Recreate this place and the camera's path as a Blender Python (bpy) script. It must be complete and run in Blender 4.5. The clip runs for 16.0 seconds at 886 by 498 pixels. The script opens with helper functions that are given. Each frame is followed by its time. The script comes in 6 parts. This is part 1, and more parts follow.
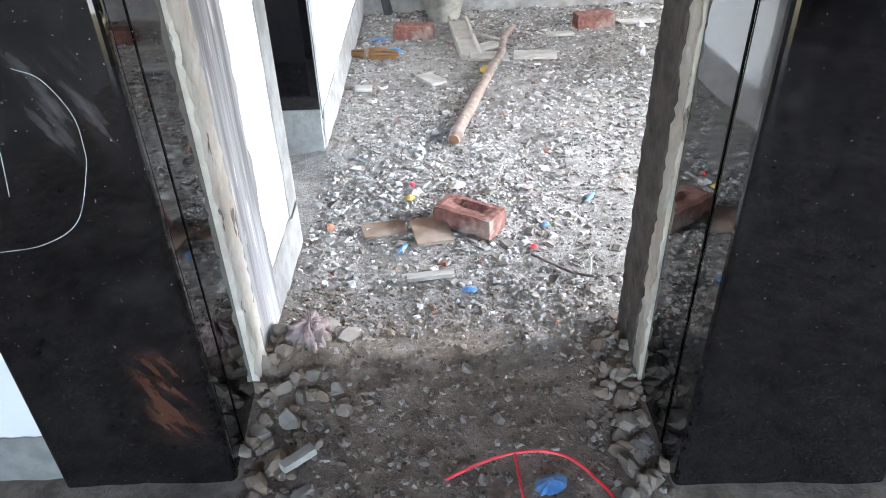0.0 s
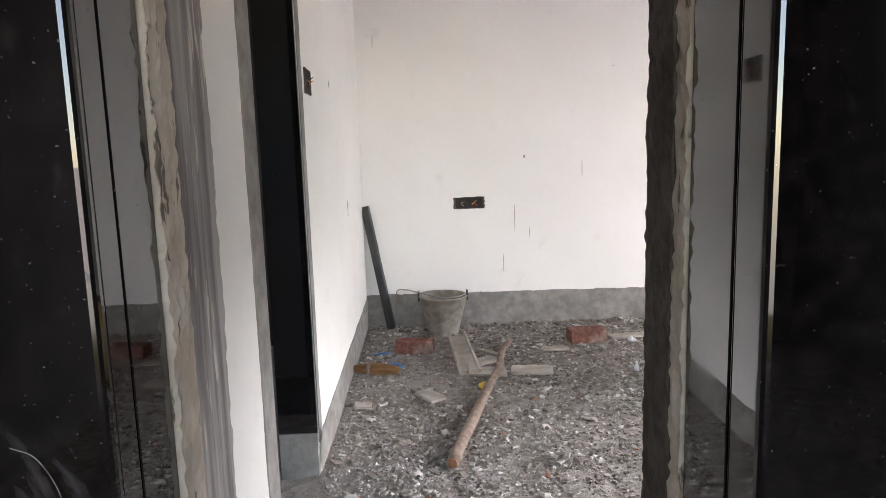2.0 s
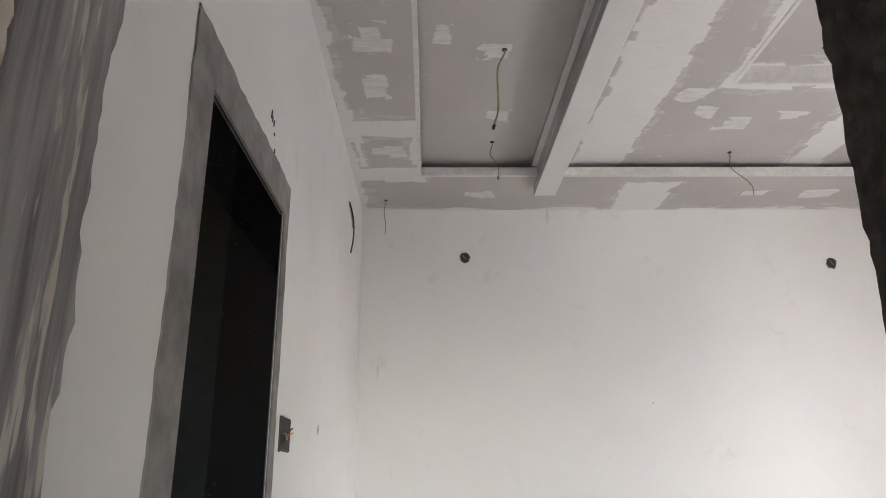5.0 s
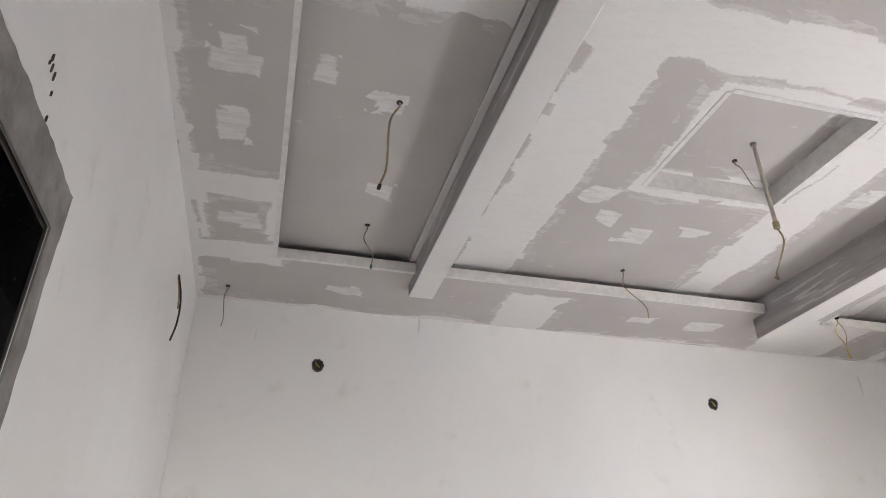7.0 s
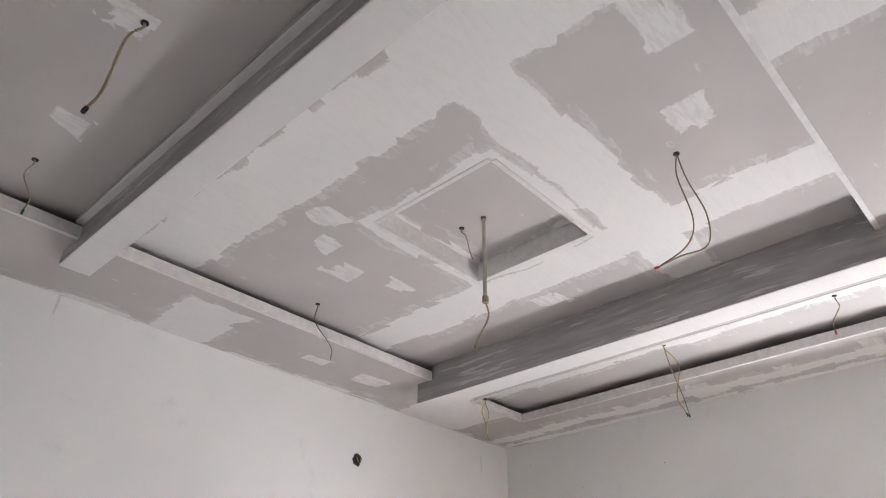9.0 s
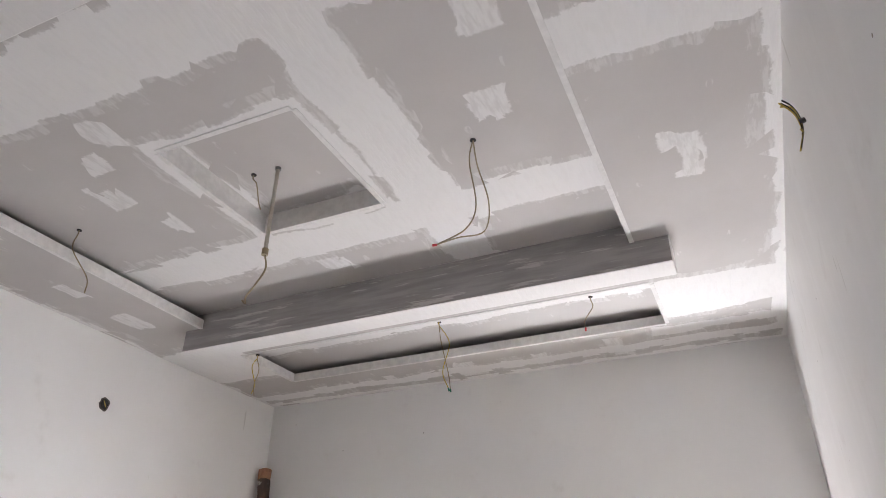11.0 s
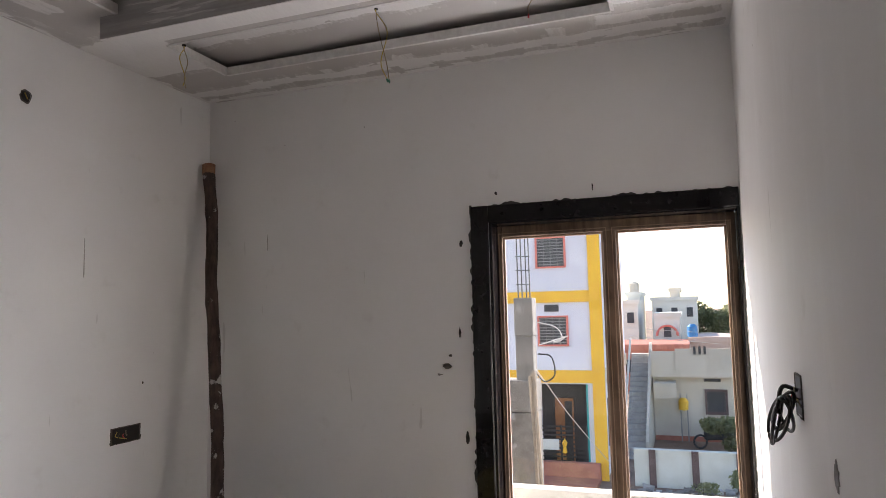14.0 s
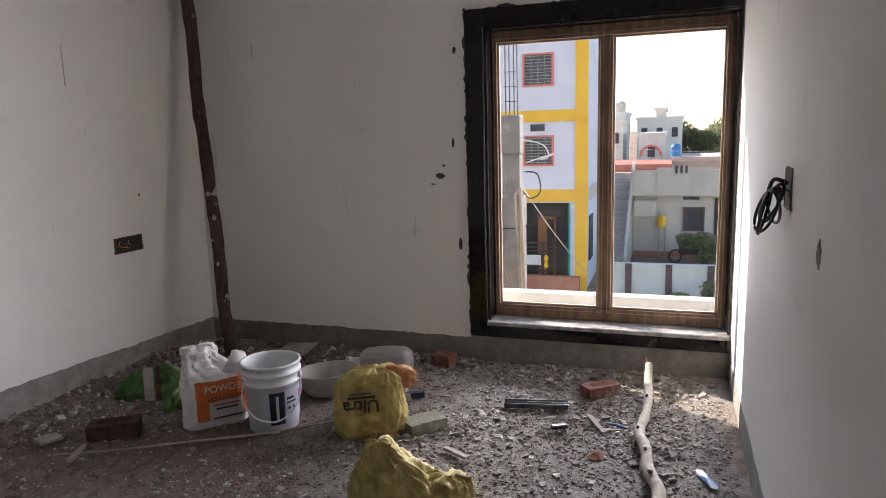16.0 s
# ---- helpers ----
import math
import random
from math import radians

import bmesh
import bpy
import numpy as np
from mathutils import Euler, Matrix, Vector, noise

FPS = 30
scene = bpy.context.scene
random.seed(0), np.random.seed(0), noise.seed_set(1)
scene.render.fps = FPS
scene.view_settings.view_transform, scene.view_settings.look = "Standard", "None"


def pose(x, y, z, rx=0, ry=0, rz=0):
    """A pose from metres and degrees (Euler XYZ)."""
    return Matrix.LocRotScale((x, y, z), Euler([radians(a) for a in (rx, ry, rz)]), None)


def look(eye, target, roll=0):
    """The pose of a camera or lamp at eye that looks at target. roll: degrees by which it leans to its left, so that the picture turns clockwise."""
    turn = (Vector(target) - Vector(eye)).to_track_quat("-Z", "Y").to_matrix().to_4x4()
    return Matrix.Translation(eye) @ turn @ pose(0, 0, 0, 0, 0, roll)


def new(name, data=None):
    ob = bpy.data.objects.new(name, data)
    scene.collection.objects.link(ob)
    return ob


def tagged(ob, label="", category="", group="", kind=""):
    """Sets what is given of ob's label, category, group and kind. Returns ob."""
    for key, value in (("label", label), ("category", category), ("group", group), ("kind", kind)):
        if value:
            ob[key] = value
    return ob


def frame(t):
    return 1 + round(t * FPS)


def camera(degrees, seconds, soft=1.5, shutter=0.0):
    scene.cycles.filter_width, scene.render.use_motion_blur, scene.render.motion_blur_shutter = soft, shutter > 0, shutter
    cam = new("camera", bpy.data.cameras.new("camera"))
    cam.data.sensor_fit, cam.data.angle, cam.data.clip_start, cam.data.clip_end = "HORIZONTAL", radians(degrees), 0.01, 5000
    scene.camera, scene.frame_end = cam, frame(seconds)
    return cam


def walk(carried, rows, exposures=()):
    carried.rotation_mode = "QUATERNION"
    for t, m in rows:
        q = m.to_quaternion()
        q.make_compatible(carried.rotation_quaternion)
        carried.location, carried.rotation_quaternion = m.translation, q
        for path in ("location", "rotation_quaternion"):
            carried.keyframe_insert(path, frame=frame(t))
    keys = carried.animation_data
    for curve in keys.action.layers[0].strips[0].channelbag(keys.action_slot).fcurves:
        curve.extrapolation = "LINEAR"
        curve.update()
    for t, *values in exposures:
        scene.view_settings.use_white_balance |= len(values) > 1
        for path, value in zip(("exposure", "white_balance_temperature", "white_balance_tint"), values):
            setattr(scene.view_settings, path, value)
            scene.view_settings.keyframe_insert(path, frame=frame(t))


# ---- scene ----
cam = camera(66.5, 16.0, soft=0.75)
PATH = [
    (0, (0.285, 0.220, 1.081), (0.308, 1.900, -0.003), -1.8),
    (0.5, (0.283, 0.226, 1.092), (0.291, 2.002, 0.172), -2.3),
    (1, (0.286, 0.228, 1.117), (0.297, 2.070, 0.338), -2.3),
    (1.5, (0.295, 0.221, 1.152), (0.329, 2.138, 0.583), -2.3),
    (2, (0.307, 0.236, 1.191), (0.352, 2.214, 0.900), -1.7),
    (2.5, (0.307, 0.228, 1.254), (0.350, 2.228, 1.260), -1.5),
    (3, (0.303, 0.229, 1.287), (0.337, 2.206, 1.587), -1.2),
    (3.2, (0.301, 0.231, 1.300), (0.338, 2.189, 1.705), -1.4),
    (5.3, (0.282, 0.997, 1.365), (0.334, 2.898, 1.986), -0.3),
    (5.5, (0.276, 1.086, 1.369), (0.398, 3.001, 1.934), -0.6),
    (6, (0.231, 1.251, 1.356), (0.727, 3.131, 1.828), -1.5),
    (6.5, (0.265, 1.38, 1.354), (0.919, 3.196, 1.876), 0.1),
    (7, (0.286, 1.477, 1.429), (0.734, 3.163, 2.406), -0.4),
    (7.5, (0.253, 1.582, 1.514), (0.683, 3.123, 2.715), 1.6),
    (8, (0.23, 1.717, 1.524), (0.951, 3.162, 2.703), 1.6),
    (8.5, (0.235, 1.782, 1.512), (1.234, 3.113, 2.621), 0.8),
    (9, (0.263, 1.795, 1.514), (1.499, 2.95, 2.581), 0.6),
    (9.5, (0.28, 1.778, 1.504), (1.655, 2.787, 2.548), 0.6),
    (10, (0.292, 1.763, 1.489), (1.757, 2.629, 2.542), 0.5),
    (10.2, (0.304, 1.759, 1.514), (1.802, 2.58, 2.554), 0.4),
    (12.3, (0.355, 1.711, 1.503), (2.068, 2.349, 2.313), -0.3),
    (12.5, (0.358, 1.708, 1.499), (2.104, 2.355, 2.229), -0.6),
    (13, (0.35, 1.72, 1.497), (2.167, 2.385, 2.004), -1.2),
    (13.5, (0.377, 1.727, 1.454), (2.235, 2.381, 1.802), -1.6),
    (14, (0.382, 1.732, 1.432), (2.255, 2.408, 1.613), -1.3),
    (14.5, (0.352, 1.762, 1.412), (2.239, 2.423, 1.411), -1.1),
    (15, (0.348, 1.768, 1.39), (2.231, 2.428, 1.259), -1.0),
    (15.5, (0.341, 1.774, 1.376), (2.22, 2.42, 1.141), -1.4),
    (16, (0.342, 1.776, 1.362), (2.206, 2.414, 1.022), -1.7),
]
EXPOSURES = [(0.0, 4.4, 6000, 8), (0.5, 4.0, 6300, 10), (1.0, 3.5, 6600, 12), (1.5, 3.25, 6700, 14), (2.2, 3.05, 6800, 15), (3.2, 2.95, 6700, 14), (5.5, 2.95, 6600, 12), (6.3, 2.9, 6550, 12), (7.2, 3.15, 6500, 13), (10.0, 2.85, 6450, 14),
             (12.5, 2.65, 6450, 13), (13.0, 2.0, 6550, 14), (13.5, 1.85, 6650, 16), (14.5, 1.65, 6800, 16), (16.0, 1.6, 6750, 16)]
walk(cam, [(t, look(eye, target, roll)) for t, eye, target, roll in PATH], EXPOSURES)

# ---- world, sun, large lights ----
SUN_AZ, SUN_EL = radians(57.5), radians(30.0)      # the sun stands in the north-east
world = bpy.data.worlds.new("sky")
scene.world = world
world.use_nodes = True
wn = world.node_tree.nodes
sky = wn.new("ShaderNodeTexSky")
sky.sky_type, sky.sun_disc, sky.sun_elevation, sky.sun_rotation = "NISHITA", False, SUN_EL, radians(90) - SUN_AZ
sky.dust_density = 0.25
wn["Background"].inputs["Strength"].default_value = 0.125
world.node_tree.links.new(sky.outputs[0], wn["Background"].inputs["Color"])

sun = new("sun", bpy.data.lights.new("sun", "SUN"))
sun.data.energy, sun.data.angle, sun.data.color = 4.0, radians(0.6), (1.0, 0.93, 0.82)
sun.matrix_world = look((0, 0, 0), (-math.cos(SUN_AZ) * math.cos(SUN_EL), -math.sin(SUN_AZ) * math.cos(SUN_EL), -math.sin(SUN_EL)))


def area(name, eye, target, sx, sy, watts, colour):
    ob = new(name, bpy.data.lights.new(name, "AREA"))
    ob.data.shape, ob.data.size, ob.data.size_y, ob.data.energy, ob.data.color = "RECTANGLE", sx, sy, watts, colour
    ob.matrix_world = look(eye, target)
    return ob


# added daylight lamps: open sky east and south of the window, sunlit balcony below
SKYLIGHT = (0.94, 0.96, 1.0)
area("sky_daylight_east", (18.0, 1.75, 7.5), (4.2, 1.75, 7.5), 4.5, 6.0, 1700, SKYLIGHT)
area("sky_daylight_south_east", (18.0, -10.25, 7.0), (4.2, -10.25, 7.0), 19.5, 14.0, 2700, SKYLIGHT)
area("sky_daylight_south", (6.2, -1.0, 1.9), (6.2, 3.0, 1.9), 3.2, 3.4, 120, SKYLIGHT)
area("balcony_bounce_fill", (4.80, 2.0, -0.07), (4.2, 2.0, 0.75), 3.0, 0.6, 42, SKYLIGHT)
# fill lamp added behind the walk to lift the doorway floor; source unseen
area("corridor_fill", (0.6, -2.6, 1.2), (0.6, 0.0, 1.0), 1.5, 2.2, 3.2, SKYLIGHT)

# ---- materials ----
MATS = {}


class Mat:
    """A small wrapper to write node materials briefly."""

    def __init__(self, name, rough=0.8, metal=0.0):
        self.m = bpy.data.materials.new(name)
        self.m.use_nodes = True
        self.t = self.m.node_tree
        self.p = self.t.nodes["Principled BSDF"]
        self.p.inputs["Roughness"].default_value = rough
        self.p.inputs["Metallic"].default_value = metal
        self.co = self.t.nodes.new("ShaderNodeTexCoord").outputs["Object"]
        MATS[name] = self.m

    def link(self, a, b):
        self.t.links.new(a, b)

    def put(self, sock, v):
        if isinstance(v, (int, float)):
            sock.default_value = v
        elif isinstance(v, tuple):
            sock.default_value = (*v, 1.0) if len(sock.default_value) == 4 and len(v) == 3 else v
        else:
            self.link(v, sock)

    def noise(self, scale, detail=4, rough=0.55, co=None, stretch=None, out="Fac"):
        n = self.t.nodes.new("ShaderNodeTexNoise")
        n.inputs["Scale"].default_value, n.inputs["Detail"].default_value, n.inputs["Roughness"].default_value = scale, detail, rough
        v = co or self.co
        if stretch:
            v = self.vec("MULTIPLY", v, stretch)
        self.link(v, n.inputs["Vector"])
        return n.outputs[out]

    def voronoi(self, scale, feature="F1", out="Distance"):
        n = self.t.nodes.new("ShaderNodeTexVoronoi")
        n.feature = feature
        n.inputs["Scale"].default_value = scale
        self.link(self.co, n.inputs["Vector"])
        return n.outputs[out]

    def ramp(self, fac, lo, hi, a=0.0, b=1.0, smooth=True):
        n = self.t.nodes.new("ShaderNodeMapRange")
        n.interpolation_type = "SMOOTHSTEP" if smooth else "LINEAR"
        for i, v in enumerate((fac, lo, hi, a, b)):
            self.put(n.inputs[i], v)
        return n.outputs[0]

    def mix(self, fac, a, b, mode="MIX"):
        n = self.t.nodes.new("ShaderNodeMix")
        n.data_type, n.blend_type = "RGBA", mode
        self.put(n.inputs[0], fac)
        self.put(n.inputs[6], a)
        self.put(n.inputs[7], b)
        return n.outputs[2]

    def math(self, op, a, b=0.0):
        n = self.t.nodes.new("ShaderNodeMath")
        n.operation = op
        self.put(n.inputs[0], a)
        self.put(n.inputs[1], b)
        return n.outputs[0]

    def vec(self, op, a, b):
        n = self.t.nodes.new("ShaderNodeVectorMath")
        n.operation = op
        self.put(n.inputs[0], a)
        self.put(n.inputs[1], b)
        return n.outputs[0]

    def xyz(self, v=None):
        n = self.t.nodes.new("ShaderNodeSeparateXYZ")
        self.link(v or self.co, n.inputs[0])
        return n.outputs

    def island(self):
        return self.t.nodes.new("ShaderNodeNewGeometry").outputs["Random Per Island"]

    def rand(self):
        return self.t.nodes.new("ShaderNodeObjectInfo").outputs["Random"]

    def bump(self, h, strength=0.3, dist=0.01):
        n = self.t.nodes.new("ShaderNodeBump")
        n.inputs["Strength"].default_value, n.inputs["Distance"].default_value = strength, dist
        self.link(h, n.inputs["Height"])
        self.link(n.outputs[0], self.p.inputs["Normal"])

    def base(self, c):
        self.put(self.p.inputs["Base Color"], c)
        return self.m

    def rough(self, v):
        self.put(self.p.inputs["Roughness"], v)


def plain(name, dark, light, scale=20.0, rough=0.7, metal=0.0, bump=0.15, stretch=None, detail=5):
    """Two-tone mottled surface at two scales with fine relief."""
    k = Mat(name, rough, metal)
    a, b = k.noise(scale, detail, stretch=stretch), k.noise(scale * 0.17, 3)
    f = k.math("ADD", k.math("MULTIPLY", a, 0.6), k.math("MULTIPLY", b, 0.4))
    k.base(k.mix(k.ramp(f, 0.35, 0.65), dark, light))
    k.rough(k.ramp(a, 0.2, 0.8, max(rough - 0.1, 0.02), min(rough + 0.1, 1.0)))
    if bump:
        k.bump(a, bump, 0.004)
    return k.m


def wall_paint(name="wall_putty", sheen=False):
    k = Mat(name, 0.75)
    big, mid = k.noise(0.9, 3), k.noise(6, 4)
    fine = k.noise(120, 3)
    c = k.mix(k.ramp(big, 0.3, 0.7), (0.79, 0.775, 0.76), (0.84, 0.83, 0.815))
    c = k.mix(k.ramp(mid, 0.62, 0.8, 0, 0.35), c, (0.62, 0.59, 0.56))
    # thin upright scuffs and specks of dirt
    scuff = k.ramp(k.noise(3.0, 2, stretch=(6.0, 6.0, 0.8)), 0.735, 0.76)
    c = k.mix(k.math("MULTIPLY", scuff, 0.35), c, (0.45, 0.42, 0.39))
    speck = k.ramp(k.voronoi(7.0), 0.035, 0.02)
    c = k.mix(k.math("MULTIPLY", speck, k.ramp(k.noise(2.3, 1), 0.52, 0.6)), c, (0.30, 0.26, 0.23))
    k.rough(k.ramp(mid, 0.3, 0.7, 0.55, 0.85))
    h = k.math("ADD", k.math("MULTIPLY", k.noise(2.5, 2), 0.8), k.math("MULTIPLY", fine, 0.04))
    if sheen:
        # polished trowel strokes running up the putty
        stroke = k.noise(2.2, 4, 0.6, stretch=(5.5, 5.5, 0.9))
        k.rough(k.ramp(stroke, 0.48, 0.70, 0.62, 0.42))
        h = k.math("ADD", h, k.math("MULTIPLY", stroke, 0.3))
    k.bump(h, 0.25, 0.02)
    return k.base(c)


def granite(name="black_granite", ior=1.68):
    k = Mat(name, 0.12)
    k.p.inputs["IOR"].default_value = ior
    n = k.noise(160, 2)
    c = k.mix(k.ramp(k.noise(30, 3), 0.4, 0.7), (0.004, 0.0035, 0.004), (0.011, 0.009, 0.010))
    c = k.mix(k.ramp(n, 0.72, 0.75), c, (0.22, 0.21, 0.21))
    # rusty mud and pale dust wiped across the polish in slanting strokes
    x, y, z = k.xyz()
    cb = k.t.nodes.new("ShaderNodeCombineXYZ")
    k.link(k.math("ADD", k.math("MULTIPLY", x, 0.87), k.math("MULTIPLY", z, 0.5)), cb.inputs[0])
    k.link(k.math("SUBTRACT", k.math("MULTIPLY", x, 0.12), k.math("MULTIPLY", z, 0.2)), cb.inputs[1])
    stroke = k.noise(38, 4, 0.6, co=cb.outputs[0])
    for centre, half, lo, hi, most, tone in (((-0.195, 1.09, 0.22), (0.035, 0.02, 0.10), 0.44, 0.60, 0.7, (0.115, 0.045, 0.028)), ((-0.20, 1.09, 0.77), (0.045, 0.02, 0.06), 0.45, 0.75, 0.28, (0.30, 0.28, 0.29))):
        o = k.xyz(k.vec("SUBTRACT", k.vec("ABSOLUTE", k.vec("SUBTRACT", k.co, centre), (0, 0, 0)), half))
        inside = k.ramp(k.math("MAXIMUM", k.math("MAXIMUM", o[0], o[2]), o[1]), 0.035, -0.025)
        c = k.mix(k.math("MULTIPLY", inside, k.ramp(stroke, lo, hi, 0, most)), c, tone)
    dust = k.ramp(k.noise(5, 5), 0.55, 0.85, 0, 0.05)
    c = k.mix(dust, c, (0.25, 0.22, 0.2))
    k.rough(k.ramp(k.noise(9, 5), 0.4, 0.8, 0.02, 0.10))
    return k.base(c)


def cement(name, a, b, scale=14):
    k = Mat(name, 0.9)
    n, m = k.noise(scale, 6, 0.65), k.noise(90, 4)
    c = k.mix(k.ramp(n, 0.3, 0.7), a, b)
    c = k.mix(k.ramp(k.noise(3.1, 4), 0.6, 0.75, 0, 0.4), c, (0.55, 0.53, 0.5))
    k.bump(k.math("ADD", n, k.math("MULTIPLY", m, 0.4)), 0.5, 0.006)
    return k.base(c)


def dirt():
    k = Mat("rubble_soil", 0.95)
    n, m, f = k.noise(2.2, 5), k.noise(16, 6, 0.7), k.noise(110, 5, 0.7)
    x, y, z = k.xyz()
    shift = k.math("MULTIPLY", k.math("SUBTRACT", k.noise(2.6, 5), 0.5), 1.6)
    # trodden grey plaster dust over most of the room, bare brown soil towards the far corner
    brown = k.math("MULTIPLY", k.ramp(k.math("ADD", x, shift), 1.7, 2.5), k.ramp(k.math("ADD", y, shift), 2.9, 3.5))
    dust = k.mix(k.ramp(m, 0.3, 0.7), (0.16, 0.142, 0.126), (0.33, 0.305, 0.28))
    dust = k.mix(k.ramp(n, 0.48, 0.70, 0, 0.55), dust, (0.36, 0.34, 0.32))
    soil = k.mix(k.ramp(m, 0.3, 0.7), (0.12, 0.088, 0.076), (0.25, 0.198, 0.174))
    c = k.mix(brown, dust, soil)
    chips = k.ramp(k.voronoi(60), 0.24, 0.12)
    c = k.mix(k.math("MULTIPLY", chips, k.ramp(k.noise(9, 2), 0.42, 0.6, 0, 0.85)), c, (0.52, 0.50, 0.475))
    # damp brown earth in the doorway
    wob = k.math("ADD", y, k.math("MULTIPLY", k.math("SUBTRACT", k.noise(5, 4), 0.5), 0.6))
    c = k.mix(k.ramp(wob, 1.62, 1.34, 0, 0.92), c, k.mix(k.ramp(m, 0.3, 0.7), (0.155, 0.112, 0.084), (0.33, 0.255, 0.20)))
    k.bump(k.math("ADD", m, k.math("MULTIPLY", f, 0.6)), 1.0, 0.016)
    return k.base(c)


def rubble_mat(name, tones):
    k = Mat(name, 0.9)
    r = k.island()
    n = k.t.nodes.new("ShaderNodeValToRGB")
    cr = n.color_ramp
    cr.interpolation = "CONSTANT"
    stops = tones
    cr.elements[0].color = (*stops[0][1], 1)
    cr.elements[1].position, cr.elements[1].color = stops[1][0], (*stops[1][1], 1)
    for pos, col in stops[2:]:
        cr.elements.new(pos).color = (*col, 1)
    k.link(r, n.inputs[0])
    k.bump(k.noise(80, 4), 0.5, 0.004)
    return k.base(k.mix(k.ramp(k.noise(60, 3), 0.35, 0.7, 0, 0.35), n.outputs[0], (0.22, 0.19, 0.165)))


def apart(k, co, spots):
    """How far a place lies outside the nearest of some rectangles (x, y, half width, half depth); less than nought inside."""
    least = None
    for x, y, hx, hy in spots:
        o = k.xyz(k.vec("SUBTRACT", k.vec("ABSOLUTE", k.vec("SUBTRACT", co, (x, y, 0.0)), (0, 0, 0)), (hx, hy, 9.0)))
        d = k.math("MAXIMUM", o[0], o[1])
        least = d if least is None else k.math("MINIMUM", least, d)
    return least


def gypsum(name, bands, dabs):
    """Grey gypsum board with jointing putty: bands over the joints, dabs over the screws, both with trowelled, stepped edges."""
    k = Mat(name, 0.8)
    wob = k.noise(2.6, 3, 0.5, out="Color")
    soft = k.vec("ADD", k.co, k.vec("MULTIPLY", k.vec("SUBTRACT", wob, (0.5, 0.5, 0.5)), (0.11, 0.11, 0.0)))

    v = k.t.nodes.new("ShaderNodeTexVoronoi")
    v.inputs["Scale"].default_value = 5.5
    k.link(k.vec("MULTIPLY", soft, (1.0, 1.7, 0.0)), v.inputs["Vector"])
    fine = k.math("MULTIPLY", k.math("SUBTRACT", k.noise(70, 4, 0.7), 0.5), 0.03)
    step = k.math("MULTIPLY", k.math("SUBTRACT", k.xyz(v.outputs["Color"])[0], 0.5), 0.034)
    streak = k.noise(14, 4, 0.6, stretch=(1.0, 4.0, 1.0))
    d = k.math("ADD", k.math("ADD", apart(k, soft, [b[:4] for b in bands]), fine), step)
    q = k.math("ADD", k.math("ADD", apart(k, soft, [b[:4] for b in dabs]), fine), k.math("MULTIPLY", step, 1.5))
    c = k.mix(k.ramp(k.noise(1.7, 4), 0.3, 0.7), (0.49, 0.46, 0.44), (0.54, 0.51, 0.49))
    thin = k.math("MULTIPLY", k.ramp(k.math("ADD", d, k.math("MULTIPLY", step, 1.5)), 0.036, 0.028), k.ramp(streak, 0.42, 0.60, 0.05, 0.5))
    c = k.mix(thin, c, (0.70, 0.68, 0.66))
    mask = k.ramp(d, 0.005, -0.005)
    c = k.mix(k.math("MULTIPLY", mask, k.ramp(streak, 0.30, 0.55, 0.9, 1.0)), c, (0.765, 0.745, 0.73))
    c = k.mix(k.math("MULTIPLY", k.ramp(q, 0.004, -0.006), k.ramp(streak, 0.36, 0.58, 0.55, 0.92)), c, (0.76, 0.74, 0.725))
    few = k.math("MULTIPLY", k.ramp(v.outputs["Distance"], 0.15, 0.12), k.ramp(streak, 0.50, 0.62, 0, 0.4))
    c = k.mix(few, c, (0.74, 0.72, 0.70))
    k.bump(k.math("ADD", k.math("ADD", mask, thin), k.math("MULTIPLY", fine, 10.0)), 0.2, 0.006)
    return k.base(c)


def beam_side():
    """Bare grey board on the upright side of a boxed beam, darkened for its shade, with putty dragged along its lower
    edge.
    """
    k = Mat("gypsum_beam_shaded_side", 0.85)
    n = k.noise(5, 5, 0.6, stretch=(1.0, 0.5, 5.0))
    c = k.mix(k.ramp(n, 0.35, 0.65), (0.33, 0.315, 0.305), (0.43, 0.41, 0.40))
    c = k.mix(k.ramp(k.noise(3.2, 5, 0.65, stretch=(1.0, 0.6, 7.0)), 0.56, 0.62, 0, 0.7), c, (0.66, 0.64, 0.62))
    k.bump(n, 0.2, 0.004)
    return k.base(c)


WALL = wall_paint()
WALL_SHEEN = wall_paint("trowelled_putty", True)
GRANITE = granite()
GRANITE_MATT = granite("black_granite_dull", 1.4)
CEMENT = cement("grey_cement", (0.20, 0.19, 0.18), (0.32, 0.305, 0.29))
# darkened for the door reveal's shade; also used for lintel, dark rims and chips
CEMENT_DARK = cement("raw_dark_and_shaded_cement", (0.055, 0.044, 0.036), (0.12, 0.10, 0.086), 22)
SHADE = cement("darkened_corridor_wall", (0.05, 0.045, 0.042), (0.09, 0.082, 0.078), 4)
def flaky():
    k = Mat("cream_plaster_edge", 0.9)
    n = k.noise(16, 5, 0.6, stretch=(1.0, 1.0, 0.35))
    c = k.mix(k.ramp(n, 0.3, 0.7), (0.50, 0.43, 0.35), (0.72, 0.66, 0.58))
    c = k.mix(k.ramp(k.noise(30, 4, 0.6, stretch=(1.0, 1.0, 0.22)), 0.60, 0.66, 0, 0.9), c, (0.13, 0.10, 0.08))
    k.bump(n, 0.6, 0.008)
    return k.base(c)


CREAM = flaky()


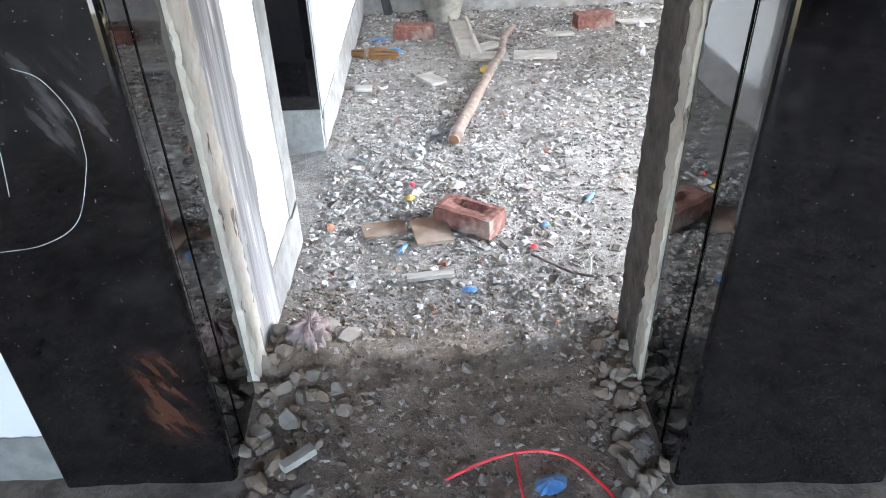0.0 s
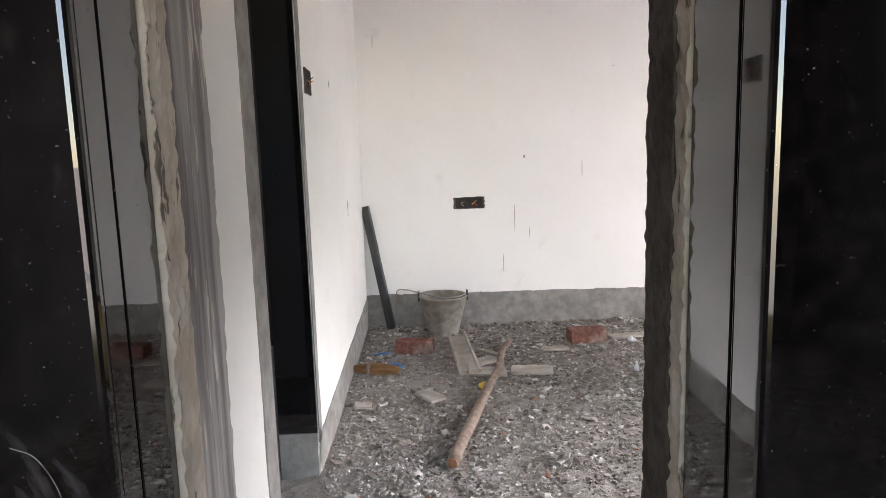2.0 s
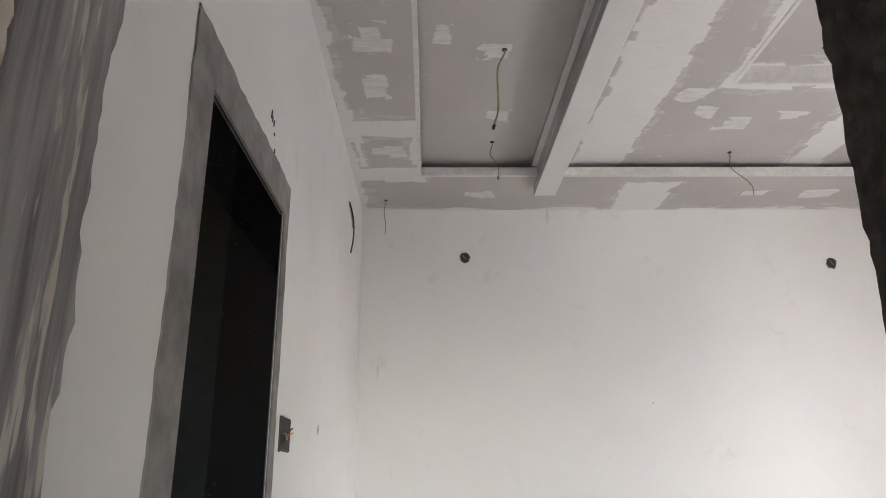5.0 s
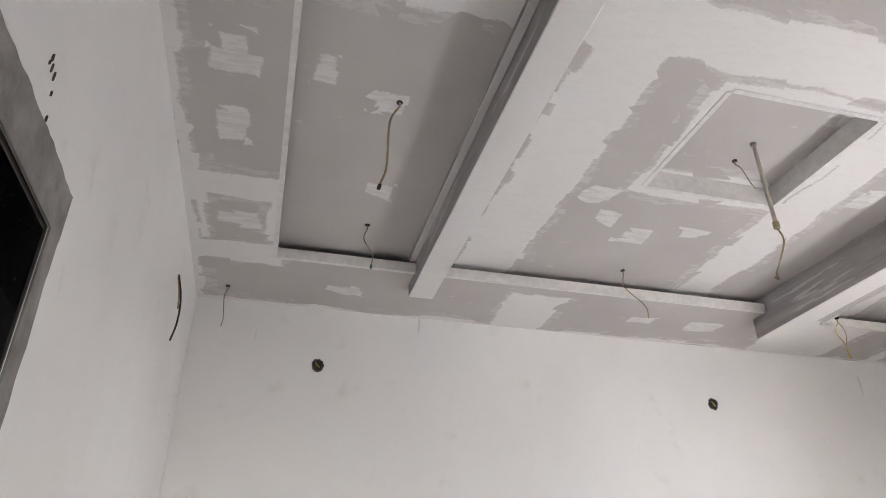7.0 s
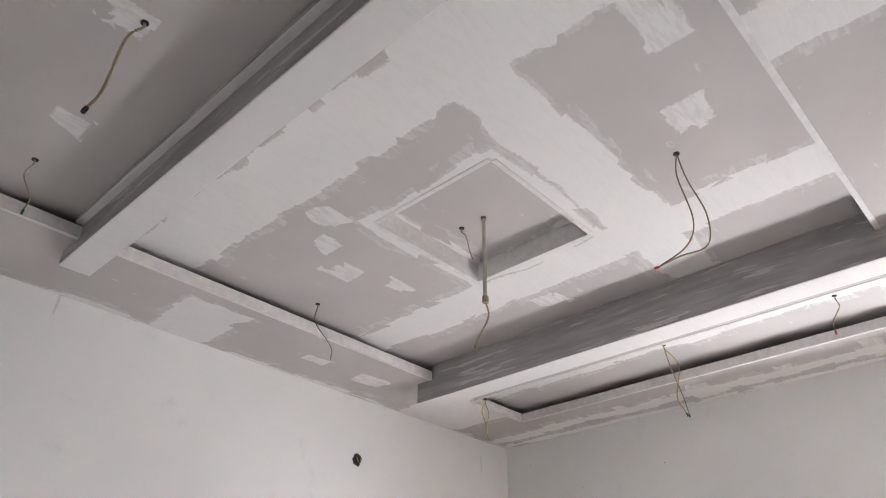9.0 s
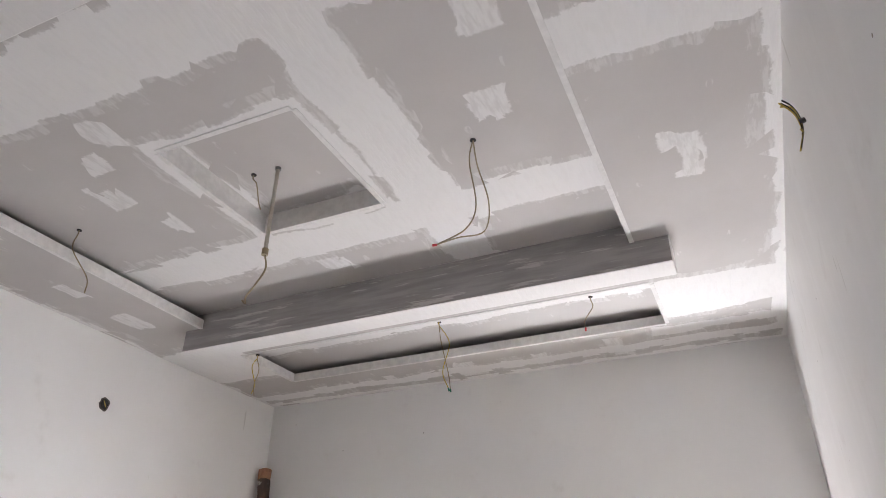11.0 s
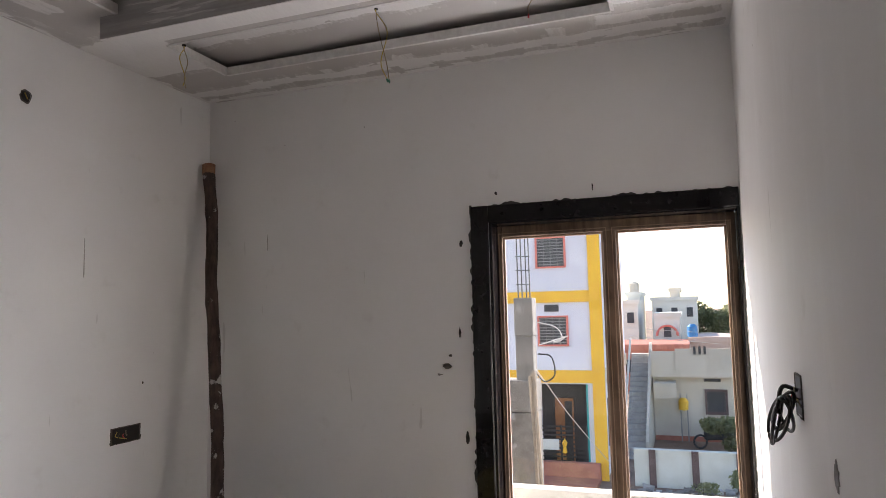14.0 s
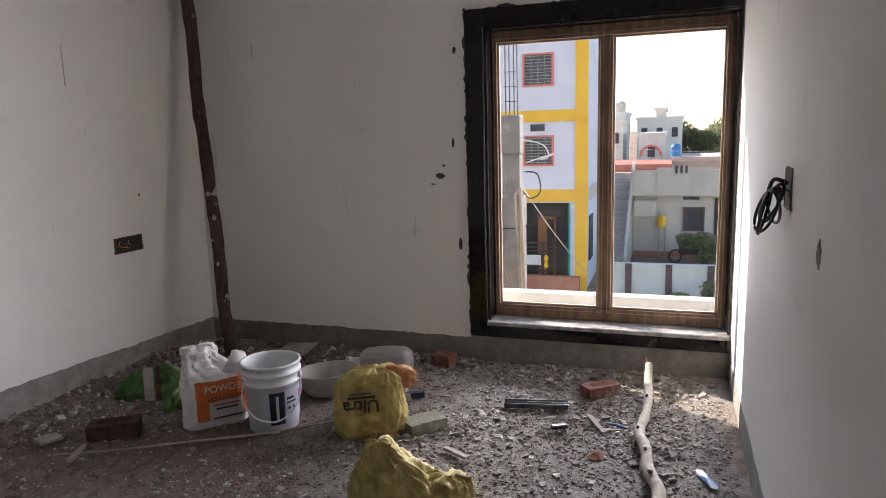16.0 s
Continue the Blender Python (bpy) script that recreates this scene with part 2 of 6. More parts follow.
def streaky():
    k = Mat("streaked_plaster", 0.85)
    n = k.noise(24, 5, 0.6, stretch=(1.0, 1.0, 0.06))
    c = k.mix(k.ramp(n, 0.35, 0.65), (0.17, 0.157, 0.157), (0.40, 0.38, 0.37))
    c = k.mix(k.ramp(k.noise(40, 4, stretch=(1.0, 1.0, 0.12)), 0.58, 0.66, 0, 0.8), c, (0.66, 0.60, 0.53))
    k.bump(n, 0.4, 0.004)
    return k.base(c)


STREAK = streaky()
CONCRETE = cement("concrete", (0.36, 0.34, 0.32), (0.50, 0.48, 0.45), 5)
SOIL = dirt()
CHIPS = rubble_mat("rubble_chips", ((0.0, (0.14, 0.12, 0.104)), (0.18, (0.21, 0.19, 0.17)), (0.42, (0.28, 0.26, 0.24)), (0.68, (0.38, 0.36, 0.34)), (0.87, (0.58, 0.56, 0.54)), (0.985, (0.33, 0.15, 0.10))))
GRAVEL = rubble_mat("earthy_gravel", ((0.0, (0.11, 0.078, 0.056)), (0.25, (0.19, 0.145, 0.11)), (0.5, (0.25, 0.205, 0.165)), (0.75, (0.29, 0.255, 0.22)), (0.93, (0.37, 0.34, 0.31)), (0.99, (0.42, 0.40, 0.37))))
TRAY = gypsum("gypsum_tray",
              [(1.225, 3.15, 0.135, 1.3, 0.02), (1.9, 2.69, 0.95, 0.105, 0.015), (2.39, 3.15, 0.105, 1.3, 0.015), (0.56, 2.69, 0.4, 0.085, 0.03),
               (3.36, 3.15, 0.09, 1.3, 0.015), (1.95, 2.85, 0.34, 0.028, 0.01), (1.95, 3.45, 0.34, 0.03, 0.01), (1.63, 3.15, 0.03, 0.33, 0.01), (2.27, 3.15, 0.03, 0.33, 0.01)],
              [(0.56, 3.22, 0.06, 0.05, 0.02), (1.5, 3.55, 0.06, 0.04, 0.02), (1.62, 3.72, 0.05, 0.05, 0.02), (1.8, 3.82, 0.06, 0.04, 0.02), (1.9, 2.3, 0.06, 0.07, 0.03), (1.45, 2.2, 0.12, 0.06, 0.03),
               (2.05, 3.75, 0.06, 0.04, 0.02), (2.62, 3.3, 0.05, 0.05, 0.02), (0.35, 3.1, 0.04, 0.07, 0.02), (0.62, 3.75, 0.05, 0.05, 0.02)])
SOFFIT = gypsum("gypsum_soffit",
                [(0.06, 3.71, 0.2, 0.07, 0.015), (0.06, 4.23, 0.2, 0.09, 0.02), (1.55, 4.57, 0.15, 0.25, 0.02), (1.64, 1.75, 0.10, 0.32, 0.02), (3.42, 1.75, 0.2, 0.35, 0.02), (3.3, 4.55, 0.25, 0.25, 0.03),
                 (3.78, 1.75, 0.05, 0.35, 0.02), (3.95, 3.15, 0.05, 1.7, 0.02), (4.1, 3.15, 0.03, 1.7, 0.01), (2.0, 1.47, 2.2, 0.025, 0.01), (2.0, 4.755, 2.2, 0.02, 0.01), (-0.11, 3.15, 0.03, 1.7, 0.01),
                 (3.02, 3.15, 0.03, 1.2, 0.01), (-0.06, 3.95, 0.02, 0.18, 0.01), (0.22, 3.95, 0.025, 0.18, 0.01)],
                [(0.07, 3.0, 0.06, 0.08, 0.02), (0.06, 3.35, 0.06, 0.09, 0.02), (0.07, 3.95, 0.08, 0.05, 0.02), (0.55, 4.5, 0.08, 0.04, 0.02), (2.2, 4.5, 0.07, 0.04, 0.02), (2.6, 4.5, 0.08, 0.05, 0.02),
                 (3.92, 2.3, 0.12, 0.05, 0.03), (3.92, 2.75, 0.09, 0.05, 0.03), (3.92, 3.2, 0.1, 0.06, 0.03), (3.92, 3.7, 0.09, 0.05, 0.03), (2.3, 1.75, 0.13, 0.05, 0.03), (1.1, 1.7, 0.12, 0.06, 0.03)])
BEAM = gypsum("gypsum_beam", [(0.94, 3.1, 0.2, 2.0, 0.02), (2.87, 3.1, 0.2, 2.0, 0.02)], [(0.94, 3.0, 0.05, 0.3, 0.03)])
BEAM_SIDE = beam_side()
LIP = plain("white_putty_edge", (0.66, 0.64, 0.62), (0.78, 0.76, 0.74), 30, 0.75)
WOOD = plain("window_wood", (0.085, 0.05, 0.03), (0.21, 0.135, 0.085), 40, 0.55, stretch=(1.0, 1.0, 0.12))
BEAD = plain("pale_wood_bead", (0.24, 0.15, 0.10), (0.38, 0.26, 0.18), 40, 0.55, stretch=(1.0, 1.0, 0.15))
DUSTY = plain("dusty_granite_sill", (0.16, 0.155, 0.155), (0.42, 0.41, 0.40), 26, 0.6)


def glass():
    m = bpy.data.materials.new("window_glass")
    m.use_nodes = True
    t = m.node_tree
    t.nodes.remove(t.nodes["Principled BSDF"])
    tr, gl, mx = t.nodes.new("ShaderNodeBsdfTransparent"), t.nodes.new("ShaderNodeBsdfGlossy"), t.nodes.new("ShaderNodeMixShader")
    gl.inputs["Roughness"].default_value = 0.02
    mx.inputs[0].default_value = 0.04
    t.links.new(tr.outputs[0], mx.inputs[1])
    t.links.new(gl.outputs[0], mx.inputs[2])
    t.links.new(mx.outputs[0], t.nodes["Material Output"].inputs[0])
    return m


GLASS = glass()

# ---- small builders ----


def mesh_ob(name, bm, mat, smooth=False):
    me = bpy.data.meshes.new(name)
    bmesh.ops.recalc_face_normals(bm, faces=bm.faces)
    bm.to_mesh(me)
    bm.free()
    for m in mat if isinstance(mat, (list, tuple)) else (mat,):
        me.materials.append(m)
    if smooth:
        me.polygons.foreach_set("use_smooth", [True] * len(me.polygons))
    return new(name, me)


def part(name, bm, mat, parent, label="", smooth=False):
    ob = mesh_ob(name, bm, mat, smooth)
    ob.parent = parent
    if label:
        ob["label"] = label
    return ob


def thing(name, label, category, m=None, group="", kind=""):
    ob = new(name)
    ob.empty_display_size = 0.1
    if m is not None:
        ob.matrix_world = m
    return tagged(ob, label, category, group, kind)


def box(bm, x0, x1, y0, y1, z0, z1, mi=0):
    v = [bm.verts.new((x, y, z)) for x in (x0, x1) for y in (y0, y1) for z in (z0, z1)]
    for q in ((0, 1, 3, 2), (4, 6, 7, 5), (0, 4, 5, 1), (2, 3, 7, 6), (0, 2, 6, 4), (1, 5, 7, 3)):
        bm.faces.new([v[i] for i in q]).material_index = mi
    return v


def boxes(*bs):
    bm = bmesh.new()
    for b in bs:
        box(bm, *b)
    return bm


def bevel(bm, w, seg=1):
    bmesh.ops.bevel(bm, geom=list(bm.edges), offset=w, segments=seg, affect="EDGES", profile=0.5)
    return bm


def rbox(x0, x1, y0, y1, z0, z1, w=0.003, seg=1):
    return bevel(boxes((x0, x1, y0, y1, z0, z1)), w, seg)


def lathe(prof, n=32, cap=False):
    """A surface of revolution about z through (radius, height) points."""
    bm = bmesh.new()
    rings = [[bm.verts.new((r * math.cos(2 * math.pi * i / n), r * math.sin(2 * math.pi * i / n), z)) for i in range(n)] for r, z in prof]
    for a, b in zip(rings, rings[1:]):
        for i in range(n):
            bm.faces.new((a[i], a[(i + 1) % n], b[(i + 1) % n], b[i]))
    if cap:
        bm.faces.new(rings[0][::-1])
        bm.faces.new(rings[-1])
    return bm


def tube(pts, rad, n=8, bm=None, jit=0.0, seed=0):
    """A tube along points; rad is a number or a number a point."""
    bm = bm or bmesh.new()
    rng = random.Random(seed)
    pts = [Vector(p) for p in pts]
    rings = []
    for i, p in enumerate(pts):
        d = (pts[min(i + 1, len(pts) - 1)] - pts[max(i - 1, 0)]).normalized()
        u = d.cross(Vector((0, 0, 1)) if abs(d.z) < 0.9 else Vector((1, 0, 0))).normalized()
        w = d.cross(u)
        r = rad[i] if isinstance(rad, (list, tuple)) else rad
        rings.append([bm.verts.new(p + (u * math.cos(2 * math.pi * j / n) + w * math.sin(2 * math.pi * j / n)) * r * (1 + rng.uniform(-jit, jit))) for j in range(n)])
    for a, b in zip(rings, rings[1:]):
        for j in range(n):
            bm.faces.new((a[j], a[(j + 1) % n], b[(j + 1) % n], b[j]))
    bm.faces.new(rings[0][::-1])
    bm.faces.new(rings[-1])
    return bm


def curve_pts(ctrl, n=6):
    """Catmull-Rom points through control points."""
    c = [Vector(p) for p in ctrl]
    c = [c[0] * 2 - c[1], *c, c[-1] * 2 - c[-2]]
    out = []
    for a, b, d, e in zip(c, c[1:], c[2:], c[3:]):
        for i in range(n):
            s = i / n
            out.append(0.5 * (2 * b + (d - a) * s + (2 * a - 5 * b + 4 * d - e) * s * s + (3 * b - a - 3 * d + e) * s ** 3))
    return out + [c[-2]]


def ragged(o, u, v, nrm, length, lo, hi, amp_lo=0.0, amp_hi=0.012, proud=0.004, step=0.02, seed=1, fall=0.0):
    """A thin strip on a wall from o along u, from lo to hi along v, with uneven borders."""
    o, u, v, nrm = Vector(o), Vector(u), Vector(v), Vector(nrm)
    bm = bmesh.new()
    k = max(int(length / step), 2)
    rows = []
    for i in range(k + 1):
        s = length * i / k
        a = noise.noise((s * 6, seed * 3.1, 0.2)) * 0.7 + noise.noise((s * 31, seed * 1.7, 4.2)) * 0.45
        b = noise.noise((s * 5, seed * 5.3, 9.2)) * 0.7 + noise.noise((s * 27, seed * 2.9, 7.2)) * 0.45
        p0, p1 = o + u * s + v * (lo + amp_lo * b), o + u * s + v * (hi + fall * i / k + amp_hi * a)
        rows.append([bm.verts.new(q) for q in (p0, p0 + nrm * proud, p1 + nrm * proud, p1)])
    for a, b in zip(rows, rows[1:]):
        for j in range(3):
            bm.faces.new((a[j], b[j], b[j + 1], a[j + 1]))
    return bm


# ---- plan ----
XW, XE, YS, YN, ZC, ZT = -0.12, 4.125, 1.458, 4.765, 2.887, 2.972
ZTOP = 3.25


def setting(name, bm, mat, label, category):
    return tagged(mesh_ob(name, bm, mat), label, category, kind="structure")


# walls of the room
setting("wall_north", boxes((XW - 0.14, XE + 0.2, YN, YN + 0.2, -0.3, ZTOP)), WALL, "white puttied wall of a bare room under construction", "wall")
WY0, WY1, WZ0, WZ1 = YS + 0.004, 2.80, 0.235, 1.94         # hole for the window
setting("wall_east", boxes((XE, XE + 0.2, WY1, YN, -0.3, ZTOP), (XE, XE + 0.2, YS - 0.2, WY0, -0.3, ZTOP), (XE, XE + 0.2, WY0, WY1, -0.3, WZ0), (XE, XE + 0.2, WY0, WY1, WZ1, ZTOP)),
        WALL, "white puttied wall round the low window", "wall")
DX0, DX1, DZ, SY0 = -0.14, 0.738, 1.99, 1.12               # doorway that is walked through
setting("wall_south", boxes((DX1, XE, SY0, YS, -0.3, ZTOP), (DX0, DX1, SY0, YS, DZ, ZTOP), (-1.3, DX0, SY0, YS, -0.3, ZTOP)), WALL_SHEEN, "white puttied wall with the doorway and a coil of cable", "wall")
BY0, BY1, BZ = 1.975, 2.63, 2.045                           # doorway of the dark side room
setting("wall_west", boxes((XW - 0.14, XW, YS, BY0, -0.3, ZTOP), (XW - 0.14, XW, BY1, YN, -0.3, ZTOP), (XW - 0.14, XW, BY0, BY1, BZ, ZTOP)), WALL, "white puttied wall with a narrow doorway", "wall")

# side room beyond the narrow doorway; its darkness is put into the wall colour
BATH = plain("near_black_for_unlit_room", (0.003, 0.003, 0.003), (0.006, 0.0055, 0.0055), 12, 0.7)
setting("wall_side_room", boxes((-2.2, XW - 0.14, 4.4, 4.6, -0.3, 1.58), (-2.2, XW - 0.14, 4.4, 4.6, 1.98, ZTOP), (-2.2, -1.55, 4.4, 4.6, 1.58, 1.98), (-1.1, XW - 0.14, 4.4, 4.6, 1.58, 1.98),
                                (-2.4, -2.2, YS, 4.6, -0.3, ZTOP), (-2.2, XW - 0.14, YS, 4.4, 2.9, 3.0)), BATH, "side room walls coloured near black to look unlit, with a small window", "wall")

# ceiling: soffit ring, trays, square recess
RX0, RX1, RY0, RY1 = 0.245, 2.80, 2.03, 4.24               # the big tray
EX0, EX1, EY0, EY1 = 3.21, 3.70, 2.02, 4.30                # the narrow slot at the window's side
SX0, SX1, SY0q, SY1 = 1.65, 2.25, 2.875, 3.44              # the square recess
T = 0.012
setting("ceiling_soffit", boxes((XW, RX0, YS, YN, ZC, ZC + T), (RX1 + 0.12, EX0, YS, YN, ZC, ZC + T), (EX1, XE, YS, YN, ZC, ZC + T), (RX0, RX1 + 0.12, YS, RY0, ZC, ZC + T), (RX0, RX1 + 0.12, RY1, YN, ZC, ZC + T),
                                 (EX0, EX1, YS, EY0, ZC, ZC + T), (EX0, EX1, EY1, YN, ZC, ZC + T)), SOFFIT, "grey gypsum board border of the false ceiling with putty patches", "ceiling")
setting("ceiling_tray", boxes((XW, SX0, YS, YN, ZT, ZT + T), (SX1, RX1 + 0.13, YS, YN, ZT, ZT + T), (SX0, SX1, YS, SY0q, ZT, ZT + T), (SX0, SX1, SY1, YN, ZT, ZT + T), (RX1 + 0.13, XE, YS, YN, ZT, ZT + T),
                              (SX0 - 0.1, SX1 + 0.1, SY0q - 0.1, SY1 + 0.1, ZT + 0.085, ZT + 0.085 + T)), TRAY, "recessed gypsum boards with wide putty joints", "ceiling")
L = 0.016
P, LZ = 0.003, 0.046
setting("ceiling_lip", boxes((RX0 - L, RX0 + P, RY0, RY1, ZC - P, ZC + LZ), (RX0 + P, RX1, RY1 - P, RY1 + L, ZC - P, ZC + LZ), (RX0 + P, RX1, RY0 - L, RY0 + P, ZC - P, ZC + LZ),
                             (EX0 - L, EX0 + P, EY0, EY1, ZC - P, ZC + LZ), (EX0 + P, EX1 - P, EY1 - P, EY1 + L, ZC - P, ZC + LZ), (EX0 + P, EX1 - P, EY0 - L, EY0 + P, ZC - P, ZC + LZ),
                             (EX1 - P, EX1 + L, EY0, EY1, ZC - P, ZC + LZ),
                             (SX0 - L, SX0 + P, SY0q, SY1, ZT - P, ZT + 0.084), (SX1 - P, SX1 + L, SY0q, SY1, ZT - P, ZT + 0.084), (SX0 + P, SX1 - P, SY1 - P, SY1 + L, ZT - P, ZT + 0.084), (SX0 + P, SX1 - P, SY0q - L, SY0q + P, ZT - P, ZT + 0.084)),
        LIP, "white puttied edge strips of the ceiling recesses", "ceiling")
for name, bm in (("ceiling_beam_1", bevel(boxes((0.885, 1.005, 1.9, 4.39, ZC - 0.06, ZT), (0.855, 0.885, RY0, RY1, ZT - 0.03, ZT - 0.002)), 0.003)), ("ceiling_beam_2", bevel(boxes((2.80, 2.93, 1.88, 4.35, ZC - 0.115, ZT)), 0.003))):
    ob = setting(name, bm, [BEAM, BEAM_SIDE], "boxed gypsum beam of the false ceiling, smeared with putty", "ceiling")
    # faces turned from the window take the board grey with shade painted in
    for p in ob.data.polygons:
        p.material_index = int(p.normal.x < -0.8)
setting("ceiling", boxes((-2.4, XE + 0.2, -2.5, YN + 0.2, ZTOP, ZTOP + 0.15)), CONCRETE, "raw concrete slab above the false ceiling", "ceiling")


# floor: an uneven sheet of rubble and soil
def ground_height(x, y):
    h = 0.018 * noise.noise((x * 2.1, y * 2.1, 0.0)) + 0.010 * noise.noise((x * 7, y * 7, 3.0)) + 0.005 * noise.noise((x * 23, y * 23, 5.0))
    h += 0.05 * math.exp(-((x + 0.05) ** 2 + (y - 1.42) ** 2) / 0.03) + 0.06 * math.exp(-((x - 0.74) ** 2 + (y - 1.4) ** 2) / 0.025)
    # rubble banked against the north wall
    h += 0.075 * math.exp(-((4.765 - y) / 0.16) ** 2) * min(max((x - 1.9) / 0.6, 0.0), 1.0) * min(max((4.1 - x) / 0.6, 0.0), 1.0)
    return h


def floor_mesh():
    bm = bmesh.new()
    st = 0.03
    nx, ny = int((XE + 2.0) / st) + 1, int((YN + 2.0) / st) + 1
    g = [[bm.verts.new((-2.0 + i * st, -2.0 + j * st, ground_height(-2.0 + i * st, -2.0 + j * st))) for j in range(ny)] for i in range(nx)]
    for i in range(nx - 1):
        for j in range(ny - 1):
            bm.faces.new((g[i][j], g[i + 1][j], g[i + 1][j + 1], g[i][j + 1]))
    return bm


fl = setting("floor", floor_mesh(), SOIL, "unfinished floor strewn with soil, plaster chips and rubble", "floor")
fl.data.polygons.foreach_set("use_smooth", [True] * len(fl.data.polygons))

# grey cement band that runs along the foot of the walls
# the east wall's band is darker than the others
BAND_EAST = cement("darker_cement_band", (0.15, 0.14, 0.13), (0.25, 0.235, 0.22), 12)
setting("baseboard_north_1", ragged((XW, YN, 0), (1, 0, 0), (0, 0, 1), (0, -1, 0), 2.6 - XW, -0.1, 0.222, seed=1, fall=-0.008), CEMENT, "bare grey cement band with an uneven upper edge", "baseboard")
setting("baseboard_north_2", ragged((2.6, YN, 0), (1, 0, 0), (0, 0, 1), (0, -1, 0), XE - 2.6, -0.1, 0.214, seed=12, fall=-0.066), CEMENT, "bare grey cement band with an uneven upper edge", "baseboard")
setting("baseboard_east", ragged((XE, 2.9, 0), (0, 1, 0), (0, 0, 1), (-1, 0, 0), YN - 2.9, -0.1, 0.14, seed=2), BAND_EAST, "bare grey cement band with an uneven upper edge", "baseboard")
setting("baseboard_window", ragged((XE, YS, 0), (0, 1, 0), (0, 0, 1), (-1, 0, 0), 2.9 - YS, -0.1, 0.165, amp_hi=0.0, seed=2), BAND_EAST, "bare grey cement below the window", "baseboard")
setting("baseboard_south", ragged((0.8, YS, 0), (1, 0, 0), (0, 0, 1), (0, 1, 0), XE - 0.8, -0.1, 0.13, seed=3), CEMENT, "bare grey cement band with an uneven upper edge", "baseboard")
setting("baseboard_west_1", ragged((XW, YS, 0), (0, 1, 0), (0, 0, 1), (1, 0, 0), BY0 - YS, -0.1, 0.15, seed=4), CEMENT, "bare grey cement band with an uneven upper edge", "baseboard")
setting("baseboard_west_2", ragged((XW, BY1, 0), (0, 1, 0), (0, 0, 1), (1, 0, 0), YN - BY1, -0.1, 0.15, seed=5, fall=0.05), CEMENT, "bare grey cement band with an uneven upper edge", "baseboard")
setting("baseboard_corridor", ragged((-1.3, SY0, 0), (1, 0, 0), (0, 0, 1), (0, -1, 0), 1.3 + DX0, -0.1, 0.12, seed=6), CEMENT, "bare grey cement band with an uneven upper edge", "baseboard")

setting("trim_8", boxes((-1.58, -1.08, 4.384, 4.399, 1.985, 2.36)), WALL, "pale plaster above the small window of the side room", "trim")

# bare cement round the narrow doorway
setting("trim_1", ragged((XW, BY0, 0.13), (0, 0, 1), (0, -1, 0), (1, 0, 0), BZ - 0.131, -0.002, 0.108, seed=7), CEMENT, "bare cement border of the narrow doorway", "trim")
setting("trim_2", ragged((XW, BY1, 0.13), (0, 0, 1), (0, 1, 0), (1, 0, 0), BZ - 0.131, -0.002, 0.055, seed=8), CEMENT, "bare cement border of the narrow doorway", "trim")
setting("trim_3", ragged((XW, BY0 - 0.11, BZ), (0, 1, 0), (0, 0, 1), (1, 0, 0), BY1 - BY0 + 0.165, -0.002, 0.10, amp_hi=0.02, seed=9), CEMENT, "bare cement border of the narrow doorway", "trim")

# lining of the narrow doorway: cement foot, polished granite above
g = 0.016
setting("door_lining", boxes((XW - 0.142, XW - 0.002, BY1 - g, BY1, 0.172, BZ - g), (XW - 0.142, XW - 0.002, BY0, BY0 + g, 0.172, BZ - g), (XW - 0.142, XW - 0.002, BY0, BY1, BZ - g, BZ)), GRANITE, "polished black granite lining of the narrow doorway", "door frame")
setting("door_lining_foot", boxes((XW - 0.142, XW - 0.002, BY1 - g - 0.004, BY1, -0.1, 0.17), (XW - 0.142, XW - 0.002, BY0, BY0 + g + 0.004, -0.1, 0.17)), CEMENT, "bare cement foot of the narrow doorway", "door frame")

# granite frame of the entrance
door = thing("door_frame", "entrance lined with polished black speckled granite, edges chipped and dusty", "door frame", kind="structure")
GX0, GX1 = -0.122, 0.719
part("jamb_front", rbox(-0.45, GX0 + 0.004, 1.092, SY0, -0.1, 2.35, 0.011, 3), GRANITE, door)
part("jamb_front", rbox(GX1 - 0.004, 1.12, 1.030, SY0, -0.1, 2.35, 0.011, 3), GRANITE, door)
part("head_front", rbox(GX0 + 0.006, GX1 - 0.006, 1.07, SY0, DZ - 0.02, 2.35, 0.004), GRANITE, door)
for x0, x1, ys in ((DX0, GX0, (1.1205, 1.177, 1.183, 1.312)), (GX1, DX1, (1.1205, 1.1245, 1.131, 1.283))):
    part("reveal_board", rbox(x0, x1, ys[0], ys[1], -0.1, DZ - 0.02, 0.0015), GRANITE, door)
    part("reveal_board", rbox(x0, x1, ys[2], ys[3], -0.1, DZ - 0.02, 0.002), GRANITE, door)
part("head_board", rbox(GX0, GX1, 1.1205, 1.30, DZ - 0.018, DZ, 0.002), GRANITE, door)


